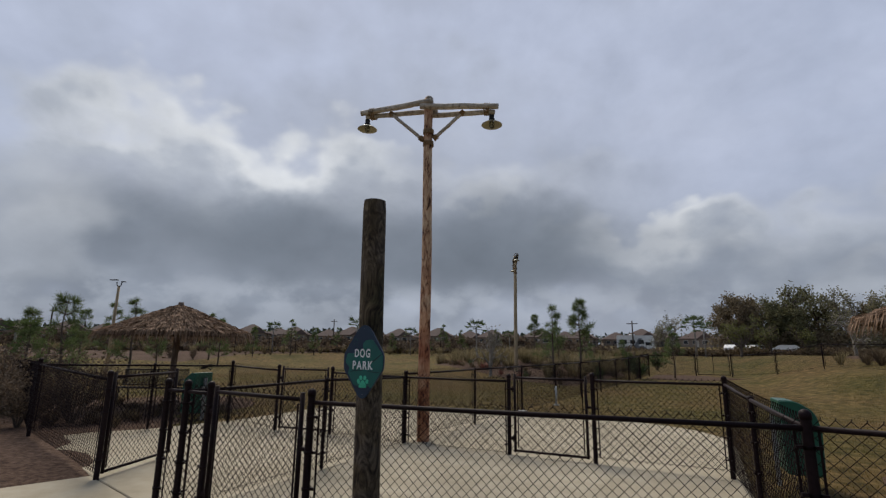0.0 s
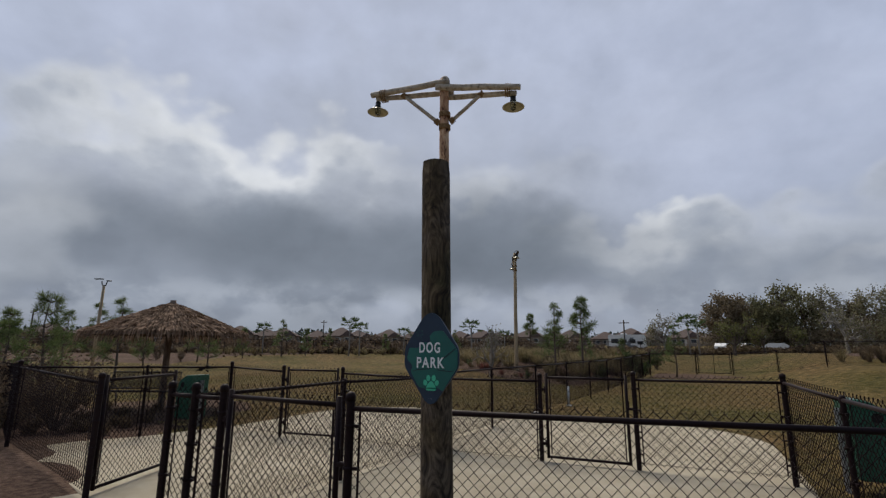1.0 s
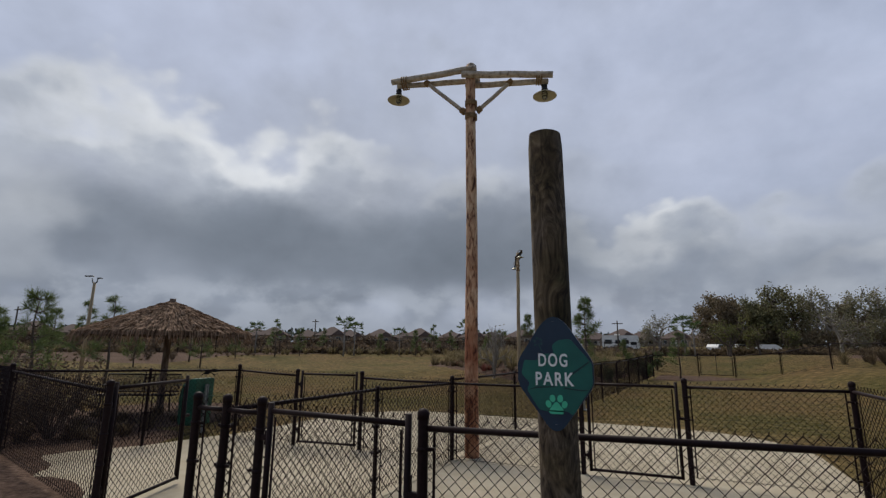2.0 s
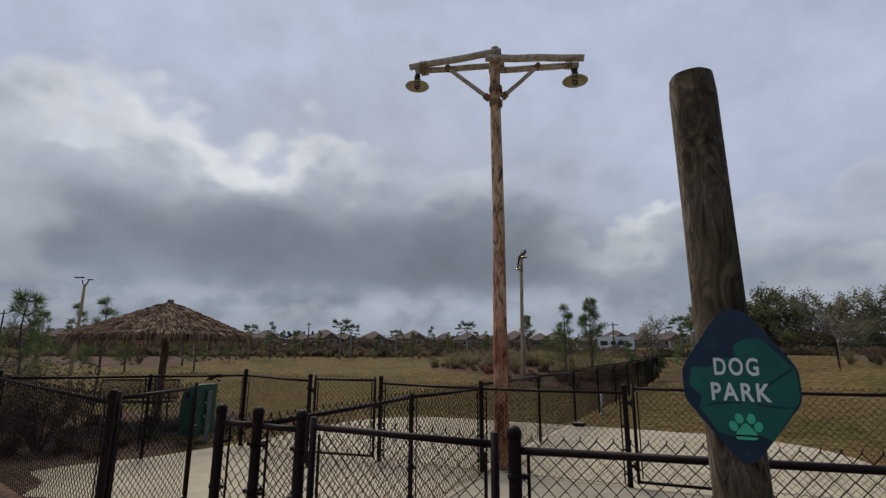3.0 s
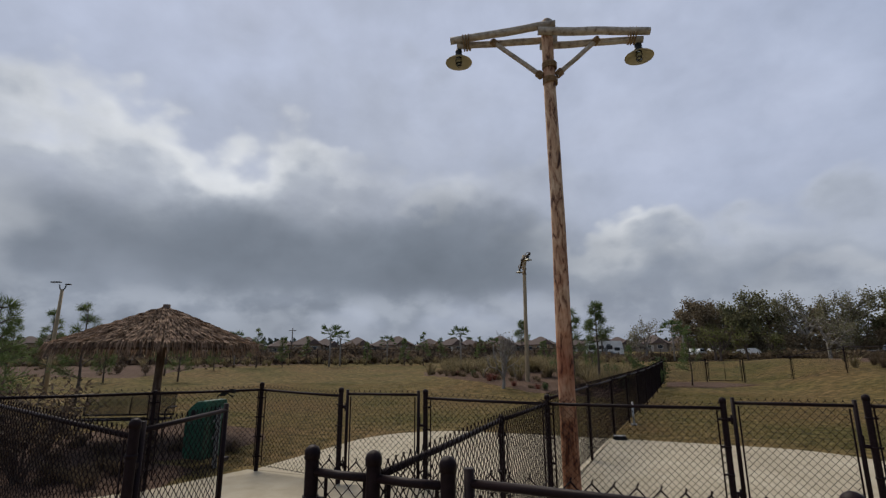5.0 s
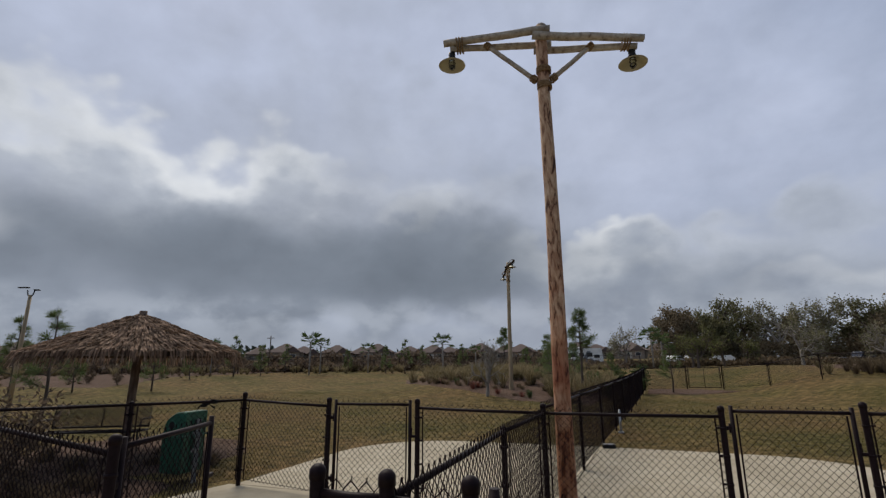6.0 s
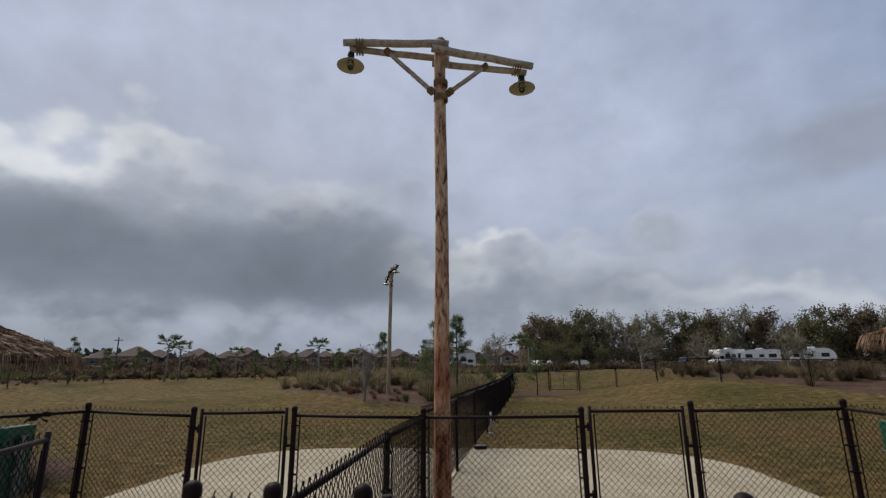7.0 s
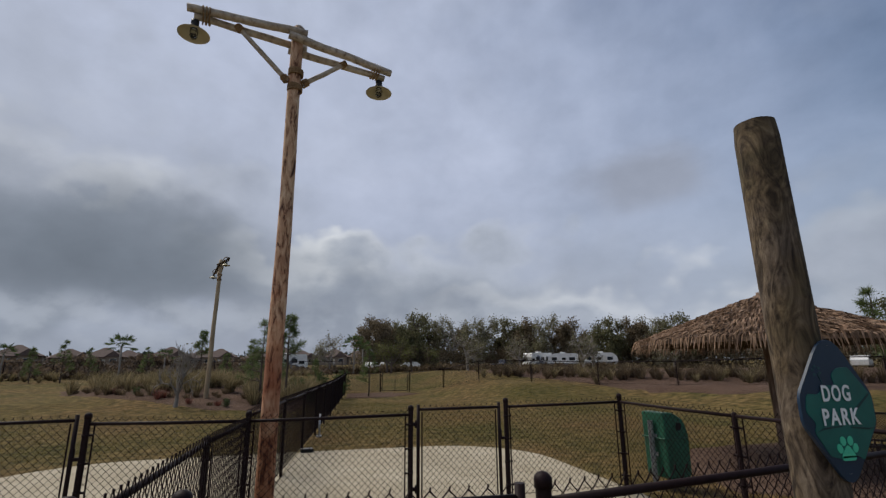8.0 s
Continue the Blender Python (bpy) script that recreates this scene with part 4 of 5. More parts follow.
def thatch_hut(x, y, R, eave, peak, label, seed):
    rng = random.Random(seed)
    h = thing("thatched_umbrella", label, "thatched umbrella", "thatched shades", Matrix.Translation((x, y, land(x, y))))
    pole = wavy_log(Mesh(), (0, 0, -0.3), (0.03, 0.0, peak + 0.10), 0.088, 0.075, seed, 14, 16, 0.02)
    part("pole", pole, M_HUTPOLE, h, "brown weathered timber pole")
    slope = (peak - eave) / R
    # backing cone added to stop gaps, coloured dark as if shaded by the thatch
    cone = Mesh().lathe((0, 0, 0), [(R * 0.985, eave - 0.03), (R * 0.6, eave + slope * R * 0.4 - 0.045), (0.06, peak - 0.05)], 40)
    part("roof_deck", cone, M_THATCH_SHADE, h, "thatch backing cone, dark brown with the shade under the roof painted in")
    for k in range(8):
        t = 2 * math.pi * k / 8 + 0.2
        part("rafter", Mesh().tube([(0.07 * math.cos(t), 0.07 * math.sin(t), peak - 0.15), (R * 0.95 * math.cos(t), R * 0.95 * math.sin(t), eave - 0.06)], 0.035, 8), M_POST, h)
    layers = 9
    for j in range(layers):
        rr = R * (1.0 - j * 0.105)
        lm = Mesh()
        count = int(620 * rr / R) + 90
        for i in range(count):
            t = 2 * math.pi * (i + rng.random()) / count
            r0 = max(0.03, rr - rng.uniform(0.30, 0.46))
            r1 = rr + rng.uniform(-0.07, 0.07)
            z0, z1 = peak - slope * r0 + 0.015 + 0.018 * rng.random(), peak - slope * r1 + 0.045 + 0.05 * rng.random()
            drop = rng.uniform(0.14, 0.30) if j == 0 else rng.uniform(0.05, 0.12)
            out = rng.uniform(0.02, 0.10) if j == 0 else rng.uniform(0.02, 0.09)
            w = rng.uniform(0.006, 0.016)
            sw = rng.uniform(-0.10, 0.10)
            tw = rng.uniform(-0.012, 0.012)
            d0, d1, d2 = (Vector((math.cos(t + sw * s / max(rr, 0.3)), math.sin(t + sw * s / max(rr, 0.3)), 0)) for s in (0, 0.6, 1.0))
            s_ = Vector((-math.sin(t), math.cos(t), 0))
            p0, p1, p2 = d0 * r0 + Vector((0, 0, z0)), d1 * r1 + Vector((0, 0, z1)), d2 * (r1 + out) + Vector((0, 0, z1 - drop))
            up = Vector((0, 0, tw))
            lm.add([p0 - s_ * w * 0.6, p0 + s_ * w * 0.6, p1 + s_ * w + up, p1 - s_ * w - up, p2 + s_ * w * 0.35 + up, p2 - s_ * w * 0.35 - up], [(0, 1, 2, 3), (3, 2, 4, 5)])
        part("thatch_layer", lm, M_THATCH, h, "", "stuff")
    cap = Mesh()
    for i in range(70):
        t = rng.uniform(0, 2 * math.pi)
        r1 = rng.uniform(0.2, 0.38)
        d, s_ = Vector((math.cos(t), math.sin(t), 0)), Vector((-math.sin(t), math.cos(t), 0))
        w = 0.015
        p0, p1 = d * 0.05 + Vector((0, 0, peak + 0.05)), d * r1 + Vector((0, 0, peak - slope * r1 + 0.05))
        cap.add([p0 - s_ * w, p0 + s_ * w, p1 + s_ * w, p1 - s_ * w], [(0, 1, 2, 3)])
    part("thatch_cap", cap, M_THATCH, h, "", "stuff")
    return h


thatch_hut(-8.74, 0.93, 1.95, 1.93, 2.76, "round brown palm-thatched umbrella on a timber pole", 31)
thatch_hut(9.2, 1.25, 2.42, 2.14, 3.06, "large brown palm-thatched umbrella with a shaggy eave", 47)

# ---------------------------------------------------------------- small things
pad_box = thing("drain_box", "small dark box with a pale lid on the pad", "box", m=pose(0.38, 4.60, 0.0, 0, 0, 12))
part("body", Mesh().box((0, 0, 0.035), (0.26, 0.15, 0.07), None, 0.012), M_DARK, pad_box)
part("lid", Mesh().box((0, 0, 0.075), (0.22, 0.12, 0.012), None, 0.004), M_GALV, pad_box, "pale metal lid")
tap = thing("water_hydrant", "slim grey yard hydrant beside the divider fence", "hydrant", m=pose(0.62, 7.1, 0.0))
part("standpipe", Mesh().tube([(0, 0, -0.1), (0, 0, 0.55)], 0.028, 10), M_GALV, tap)
part("spout", Mesh().tube([(0, 0, 0.5), (0, -0.08, 0.5), (0, -0.11, 0.45)], 0.018, 8), M_GALV, tap)
part("base_plate", Mesh().box((0, 0, 0.0), (0.14, 0.14, 0.04), None, 0.008), M_GALV, tap)
cloth = Mesh()
for k in range(3):
    w = []
    for i in range(9):
        t = i / 8
        w.append((-0.10 + 0.24 * t + 0.02 * k, 0.012 * math.sin(t * 7 + k), 0.03 * math.sin(t * 5 + 2 * k) - 0.05 * abs(t - 0.4) * (k + 1)))
    cloth.tube(w, [0.014 + 0.008 * math.sin(i * 1.3 + k) for i in range(9)], 6)
strap = single("leash", cloth, M_DARK, "black dog leash draped over the fence rail", "leash")
d = Vector((PLM[0] - PB[0], PLM[1] - PB[1])).normalized()
strap.matrix_basis = Matrix.Translation((PB[0] + d.x * 0.52, PB[1] + d.y * 0.52, 1.215)) @ Matrix.Rotation(math.atan2(d.y, d.x), 4, "Z")


# ---------------------------------------------------------------- plants
M_BARK = material("grey_brown_bark", [(0.3, (0.05, 0.038, 0.028)), (0.7, (0.13, 0.10, 0.08))], 10, 0.95, 0, 0.6, 30, stretch=(1, 1, 0.3))
M_PALEBARK = material("pale_grey_bark", [(0.3, (0.16, 0.14, 0.12)), (0.7, (0.30, 0.27, 0.23))], 8, 0.95, 0, 0.5, 30, stretch=(1, 1, 0.4))
M_NEEDLE = material("pine_needles", [(0.3, (0.075, 0.105, 0.036)), (0.7, (0.15, 0.19, 0.07))], 2, 0.7, 0, 0, vary=0.4, spec=0.2, thin=0.35)
M_OAKLEAF = material("live_oak_leaves", [(0.3, (0.085, 0.088, 0.045)), (0.7, (0.19, 0.18, 0.095))], 0.5, 0.7, 0, 0, vary=0.5, spec=0.2, thin=0.40)
M_OAKPALE = material("thin_olive_leaves", [(0.3, (0.12, 0.115, 0.065)), (0.7, (0.24, 0.225, 0.135))], 0.5, 0.7, 0, 0, vary=0.4, spec=0.2, thin=0.40)
M_OAKRUST = material("turning_brown_leaves", [(0.3, (0.11, 0.088, 0.055)), (0.7, (0.22, 0.175, 0.115))], 0.5, 0.7, 0, 0, vary=0.45, spec=0.2, thin=0.40)
M_YOUNG = material("yellow_green_leaves", [(0.3, (0.085, 0.095, 0.030)), (0.7, (0.17, 0.17, 0.065))], 0.8, 0.7, 0, 0, vary=0.4, spec=0.2, thin=0.45)
M_FROND = material("palm_fronds", [(0.3, (0.035, 0.06, 0.018)), (0.7, (0.08, 0.115, 0.04))], 2, 0.6, 0, 0, vary=0.4, spec=0.3, thin=0.40)
M_SHRUB = material("dull_shrub_leaves", [(0.3, (0.082, 0.060, 0.042)), (0.7, (0.165, 0.122, 0.085))], 2, 0.75, 0, 0, vary=0.5, spec=0.2, thin=0.35)
M_TUFT = material("dry_ornamental_grass", [(0.3, (0.12, 0.10, 0.05)), (0.7, (0.26, 0.21, 0.12))], 1.2, 0.85, 0, 0, vary=0.5, spec=0.1, thin=0.40)
M_TUFT_DARK = material("brown_ornamental_grass", [(0.3, (0.075, 0.055, 0.034)), (0.7, (0.165, 0.125, 0.08))], 1.2, 0.85, 0, 0, vary=0.5, spec=0.1, thin=0.40)


def leaf(mesh, p, d, length, width, rng):
    """One leaf: a bent blade of two triangles."""
    d = d.normalized()
    s = d.cross(Vector((rng.uniform(-1, 1), rng.uniform(-1, 1), rng.uniform(-1, 1)))).normalized() * width / 2
    mid = p + d * length * 0.5
    mesh.add([p, mid + s, p + d * length, mid - s], [(0, 1, 2, 3)])


def rand_dir(rng):
    while True:
        v = Vector((rng.uniform(-1, 1), rng.uniform(-1, 1), rng.uniform(-1, 1)))
        if 0.05 < v.length < 1:
            return v.normalized()


def pine(height, seed, label, bare=0.35, spread=0.26, loose=1.0):
    """A young long-needled pine: a thin stem, whorls of upswept twigs, needle tufts."""
    rng = random.Random(seed)
    t = thing("pine_tree", label, "tree", "young pines")
    stem = []
    for i in range(9):
        f = i / 8
        stem.append(Vector((0.03 * height * noise.noise(Vector((f * 2, seed, 0))), 0.03 * height * noise.noise(Vector((f * 2, seed, 5))), height * f * 0.97 - 0.1 * (i == 0))))
    trunk = Mesh().tube(stem, [0.018 * height * (1 - 0.82 * i / 8) for i in range(9)], 7)
    needles = Mesh()

    def tuft(p, d, size):
        for _ in range(26):
            leaf(needles, p + rand_dir(rng) * size * 0.12, d * 0.7 + rand_dir(rng), size * rng.uniform(0.8, 1.3), size * 0.055, rng)

    levels = 7
    for k in range(levels):
        f = bare + (0.97 - bare) * k / (levels - 1)
        o = stem[0].lerp(stem[-1], f)
        reach = height * spread * (1.05 - 0.85 * (f - bare) / (1 - bare)) * rng.uniform(0.75, 1.15)
        for j in range(rng.randint(3, 5)):
            a = rng.uniform(0, 2 * math.pi)
            d = Vector((math.cos(a), math.sin(a), rng.uniform(0.25, 0.75)))
            e = o + d * reach * rng.uniform(0.6, 1.0)
            trunk.tube([o, o.lerp(e, 0.6) - Vector((0, 0, 0.04 * reach)), e], [0.006 * height, 0.004 * height, 0.002 * height], 4, False)
            for q in (0.55, 0.8, 1.0):
                tuft(o.lerp(e, q), d, height * 0.075 * loose)
    tuft(stem[-1], Vector((0, 0, 1)), height * 0.08)
    part("trunk", trunk, M_BARK, t)
    part("crown", needles, M_NEEDLE, t, "", "stuff")
    return t


def palm(height, seed, label):
    rng = random.Random(seed)
    t = thing("palm_tree", label, "palm", "cabbage palms")
    trunk = Mesh().tube([(0, 0, -0.2), (0.05, 0, height * 0.3), (0.02, 0.04, height * 0.72)], [0.10, 0.075, 0.085], 10)
    part("trunk", trunk, M_PALEBARK, t)
    top = Vector((0.02, 0.04, height * 0.72))
    fr = Mesh()
    for k in range(17):
        a = 2 * math.pi * k / 17 * 2.4
        lift = rng.uniform(-0.15, 1.9)
        d = Vector((math.cos(a), math.sin(a), lift)).normalized()
        e = top + d * height * rng.uniform(0.14, 0.2)
        fr.tube([top, e], 0.012, 4, False)
        side = d.cross(Vector((0, 0, 1))).normalized()
        for j in range(11):
            s = (j - 5) / 5
            v = d * (1 - 0.5 * abs(s)) + side * s * 0.8 + Vector((0, 0, -0.30 * abs(s) - 0.05))
            leaf(fr, e, v, height * rng.uniform(0.12, 0.18), 0.07, rng)
    part("fronds", fr, M_FROND, t, "", "stuff")
    return t


def broadleaf(height, width, seed, label, leaves, mat, size=0.42, bark=M_BARK, group="oak trees", cover=1.0, low=0.30):
    """A spreading tree: forked trunk, three orders of limbs, leaf sprays about the twig ends."""
    rng = random.Random(seed)
    t = thing("oak_tree", label, "tree", group)
    wood, crown, tips = Mesh(), Mesh(), []

    def limb(p, d, length, r, depth):
        q = p + d * length
        mid = p.lerp(q, 0.5) + rand_dir(rng) * length * 0.08
        wood.tube([p, mid, q], [r, r * 0.8, r * 0.6], 6 if depth < 2 else 4, False)
        tips.append((mid, length * 0.5))
        if depth == 4:
            tips.append((q, length))
            return
        for _ in range(rng.randint(2, 4) if depth else 6):
            nd = (d * 0.7 + rand_dir(rng) * 0.85 + Vector((0, 0, 0.12))).normalized()
            nd.x, nd.y = nd.x * width / height * 1.2, nd.y * width / height * 1.2
            limb(q.lerp(mid, rng.uniform(0, 0.6)), nd.normalized(), length * rng.uniform(0.62, 0.85), r * 0.55, depth + 1)

    limb(Vector((0, 0, -0.3)), Vector((rng.uniform(-0.1, 0.1), rng.uniform(-0.1, 0.1), 1)).normalized(), height * low, 0.036 * height, 0)
    zs = sorted(p.z for p, _ in tips)
    sc = height * 0.94 / zs[-1]
    wood.v = [(x, y, z * sc if z > 0 else z) for x, y, z in wood.v]
    tips = [(Vector((p.x, p.y, p.z * sc)), l) for p, l in tips if p.z * sc > height * 0.2]
    for _ in range(int(leaves * cover)):
        p, l = tips[rng.randrange(len(tips))]
        o = p + rand_dir(rng) * rng.random() ** 0.6 * height * 0.085
        leaf(crown, o, rand_dir(rng) + Vector((0, 0, -0.2)), size * rng.uniform(0.6, 1.2), size * 0.55, rng)
    part("trunk", wood, bark, t)
    part("crown", crown, mat, t, "", "stuff")
    return t


def shrub(height, seed, label, mat, leaves=900, size=0.10, group="shrubs"):
    rng = random.Random(seed)
    t = thing("shrub", label, "shrub", group)
    wood, crown = Mesh(), Mesh()
    ends = []
    for k in range(11):
        a, r = rng.uniform(0, 2 * math.pi), rng.uniform(0.1, 0.55) * height
        e = Vector((math.cos(a) * r, math.sin(a) * r, height * rng.uniform(0.55, 0.97)))
        wood.tube([Vector((0, 0, -0.05)), e * 0.5 + Vector((0, 0, 0.08 * height)), e], [0.014 * height, 0.01 * height, 0.004 * height], 5, False)
        ends += [e, e * 0.75, e * 0.5]
    for _ in range(leaves):
        p = ends[rng.randrange(len(ends))]
        leaf(crown, p + rand_dir(rng) * rng.random() * 0.26 * height, rand_dir(rng) + Vector((0, 0, 0.5)), size * rng.uniform(0.6, 1.3), size * 0.4, rng)
    part("stem", wood, M_BARK, t)
    part("foliage", crown, mat, t, "", "stuff")
    return t


def put(ob, x, y, scale=1.0, turn=0.0, squash=1.0):
    ob.matrix_basis = Matrix.Translation((x, y, land(x, y) - 0.02)) @ Matrix.Rotation(turn, 4, "Z") @ Matrix.Diagonal((scale, scale, scale * squash, 1))
    return ob


def again(ob, x, y, scale=1.0, turn=0.0, squash=1.0):
    ob_scale = ob.scale.copy()
    ob.scale = (1, 1, 1)
    c = copy_thing(ob, Matrix.Translation((x, y, land(x, y) - 0.02)) @ Matrix.Rotation(turn, 4, "Z") @ Matrix.Diagonal((scale, scale, scale * squash, 1)))
    ob.scale = ob_scale
    return c


PINE_L = "slender young pine with tufted long needles"


def off(az, d):
    """Plan point at a bearing and distance from the entrance."""
    return 0.8 + d * math.sin(radians(az)), -6.7 + d * math.cos(radians(az))


pines = [put(pine(3.2, 3, PINE_L + " near the fence", 0.22, 0.30, 1.2), -14.4, 0.7), put(pine(4.6, 8, PINE_L, 0.55, 0.16), -1.05, 18.9, 0.89), put(pine(4.3, 15, PINE_L, 0.3, 0.2), -2.05, 17.0, 0.86)]
for k, x, y, s, a in ((0, -20.8, 2.4, 0.95, 1.0), (2, -18.2, 5.2, 0.85, 2.0), (0, -13.6, -0.6, 0.72, 3.1), (2, -3.1, 22.2, 0.62, 2.2), (0, -26, 16, 1.0, 4.4), (2, 21.9, 8.0, 0.9, 1.5), (0, -1.9, 24.5, 0.72, 5.0), (2, -29.5, 10.5, 0.95, 1.7),
                      (0, -36, 12, 1.1, 2.5), (0, 0.2, 25.5, 0.6, 3.3), (2, 3.3, 22.8, 0.66, 1.0)):
    again(pines[k], x, y, s, a)
for k, az, d, s, a in ((2, -42.4, 46, 0.78, 1.1), (0, -39.7, 47, 0.80, 2.9), (2, -37.2, 51, 0.62, 0.3), (2, -24.0, 47, 0.72, 4.0), (0, -26.2, 48, 0.78, 0.7), (2, -17.4, 46, 0.62, 1.3), (1, -12.6, 44, 0.88, 0.4), (0, -30.5, 50, 0.66, 5.1),
                       (2, -22.0, 50, 0.6, 3.4), (0, -46.5, 44, 0.8, 1.9), (0, -10.2, 40, 0.7, 2.1), (2, -51, 40, 0.85, 0.9), (0, -56, 36, 0.9, 3.8)):
    again(pines[k], *off(az, d), s, a)
palms = [put(palm(4.1, 5, "young cabbage palm with ragged green fronds"), *off(-34.7, 46.5), 0.96)]
for az, d, s, a in ((-33.5, 48, 0.85, 2), (-19.7, 44, 0.92, 1), (-28.2, 49, 0.72, 5), (-15.9, 47, 0.66, 0.5), (-68.2, 30, 0.72, 3), (3.3, 62, 1.2, 1.2), (4.3, 60, 1.0, 2.2), (-44.6, 50, 0.8, 4)):
    again(palms[0], *off(az, d), s, a)

OAK = "broad dark live oak at the lawn's far edge"
oaks = [put(broadleaf(12.4, 12, 4, OAK, 9000, M_OAKRUST, 0.5), 12.7, 104), put(broadleaf(14.0, 12, 9, OAK, 8000, M_OAKLEAF, 0.5), 21.8, 108), put(broadleaf(12.8, 11, 14, "thin grey-limbed oak with sparse olive leaves", 3200, M_OAKPALE, 0.42, M_PALEBARK, "sparse trees"), 31, 106),
        put(broadleaf(12.2, 12, 21, OAK, 7500, M_OAKRUST, 0.5), 46, 99)]
for k, x, y, s, a in ((1, 14.5, 98, 0.85, 2.0), (2, 33, 92, 0.98, 2.0), (1, 37.7, 90, 0.88, 4.0), (2, 45, 84.5, 0.95, 1.2), (3, 49.5, 84, 0.98, 2.2), (1, 54, 79, 0.82, 0.7), (3, 58, 78, 0.95, 3.9), (2, 61, 74, 0.88, 5.0), (1, 65, 73, 0.85, 1.1),
                      (3, 70, 69, 0.9, 0.3), (1, 75, 64, 0.85, 2.6), (3, 80, 58, 0.92, 4.1), (1, 85, 50, 0.9, 3.0), (3, 90, 41, 0.95, 1.0), (1, 23.5, 101, 0.9, 5.3), (3, 31, 99, 0.92, 2.8), (1, 94, 30, 0.95, 0.1)):
    again(oaks[k], x * 1.12, y * 1.12, s, a)
small = put(broadleaf(4.0, 3.4, 33, "small tree with yellow-green leaves behind the fence", 800, M_YOUNG, 0.20, M_BARK, "young trees"), 8.5, 52.0, 1.1)
bare = put(broadleaf(5.6, 5.2, 37, "small grey tree with thin leaves beyond the fence", 900, M_OAKPALE, 0.26, M_PALEBARK, "young trees"), 1.5, 62.8)
for k, x, y, s, a in ((bare, 30.1, 45.4, 0.85, 2.4), (small, 11.5, 55, 0.95, 1.1), (bare, 18, 52, 0.9, 3.3), (small, 9.0, 60, 1.25, 0.2), (bare, 24, 50, 0.8, 5.1), (small, 15.5, 63, 1.0, 4.0), (bare, 38, 40, 0.8, 0.9)):
    again(k, x, y, s, a)

put(broadleaf(2.9, 1.1, 52, "thin leafless sapling on the island", 70, M_OAKPALE, 0.12, M_PALEBARK, "young trees"), -5.3, 16.4)

SH = "dull brown-green shrub in the mulch"
shrubs = [put(shrub(1.35, 3, SH, M_SHRUB, 1800, 0.09), -7.3, -2.2), put(shrub(1.0, 7, "green shrub beside the fence", M_FROND, 800, 0.12), 1.55, 21.0), put(shrub(0.8, 11, "low brown shrub on the berm", M_SHRUB, 500, 0.11), -33, 17)]
for x, y, s, a in ((-8.6, -1.9, 0.8, 1.0), (-7.5, -3.05, 0.75, 2.0), (-9.8, -2.4, 1.05, 3.0), (-11.4, -1.6, 1.15, 4.0), (-8.5, -3.4, 0.8, 5.0), (-12.6, -2.2, 1.1, 0.4)):
    again(shrubs[0], x, y, s, a)
for x, y, s, a in ((0.2, 17.2, 0.7, 1.0), (-0.6, 21, 0.9, 2.0), (0.6, 26, 1.1, 0.4), (2.0, 29, 1.2, 3.0), (-7.8, 19.6, 0.42, 2.0), (-3.2, 16.0, 0.38, 1.0)):
    again(shrubs[1], x, y, s, a)
rng = random.Random(12)
for i in range(7):
    x, y = -31 - rng.random() * 18, 8 + rng.random() * 26
    again(shrubs[2], x, y, rng.uniform(0.6, 1.5), rng.uniform(0, 6))
for i in range(9):
    x, y = off(-52 + i * 5.6 + rng.uniform(-1, 1), rng.uniform(51, 54))
    again(shrubs[2], x, y, rng.uniform(0.9, 1.9), rng.uniform(0, 6))


def tufts(name, label, spots, mat, blades=80):
    """Clumps of arching grass, all in one object."""
    rng = random.Random(len(spots))
    m = Mesh()
    for x, y, h in spots:
        z = land(x, y)
        for _ in range(blades):
            a, lean = rng.uniform(0, 2 * math.pi), rng.uniform(0.15, 1.15)
            hh = h * rng.uniform(0.55, 1.1)
            d, s = Vector((math.cos(a), math.sin(a), 0)), Vector((-math.sin(a), math.cos(a), 0)) * 0.0065 * (1 + h)
            o = Vector((x, y, z)) + d * rng.uniform(0, 0.12)
            p1, p2 = o + d * hh * lean * 0.4 + Vector((0, 0, hh * 0.65)), o + d * hh * lean + Vector((0, 0, hh))
            m.add([o - s, o + s, p1 + s, p1 - s, p2], [(0, 1, 2, 3), (3, 2, 4)])
    return single(name, m, mat, label, "grass", kind="stuff")


rng = random.Random(5)
isl = []
while len(isl) < 170:
    x, y = rng.uniform(-14, 0.5), rng.uniform(15.5, 33)
    if ((x + 6.5) / 8.2) ** 2 + ((y - 24) / 8.6) ** 2 < 1 and y > 16.6 - 0.62 * (x + 3.5) + rng.uniform(0, 2.6):
        isl.append((x, y, rng.uniform(0.55, 1.1)))
tufts("island_grasses", "clumps of dry tan ornamental grass on the island", isl, M_TUFT)
tufts("island_grasses", "small brown grass clumps on the island", [(x, max(15.6 - 0.78 * (x + 3.6), 14.6) + rng.uniform(0.2, 4), rng.uniform(0.2, 0.42)) for x in [rng.uniform(-13, -0.8) for _ in range(60)]], M_TUFT_DARK)
bank = []
for i in range(150):
    f = rng.random()
    bank.append((13.5 + 14 * f + rng.uniform(-1.5, 3), 26 - 20 * f + rng.uniform(-1, 4), rng.uniform(0.5, 0.95)))
tufts("bank_grasses", "clumps of dry brown ornamental grass on the bank", bank, M_TUFT_DARK)
tufts("bank_grasses", "clumps of dry tan ornamental grass on the bank", [(x + rng.uniform(-3, 3), y + rng.uniform(-3, 6), h * 0.9) for x, y, h in bank[:70]], M_TUFT)
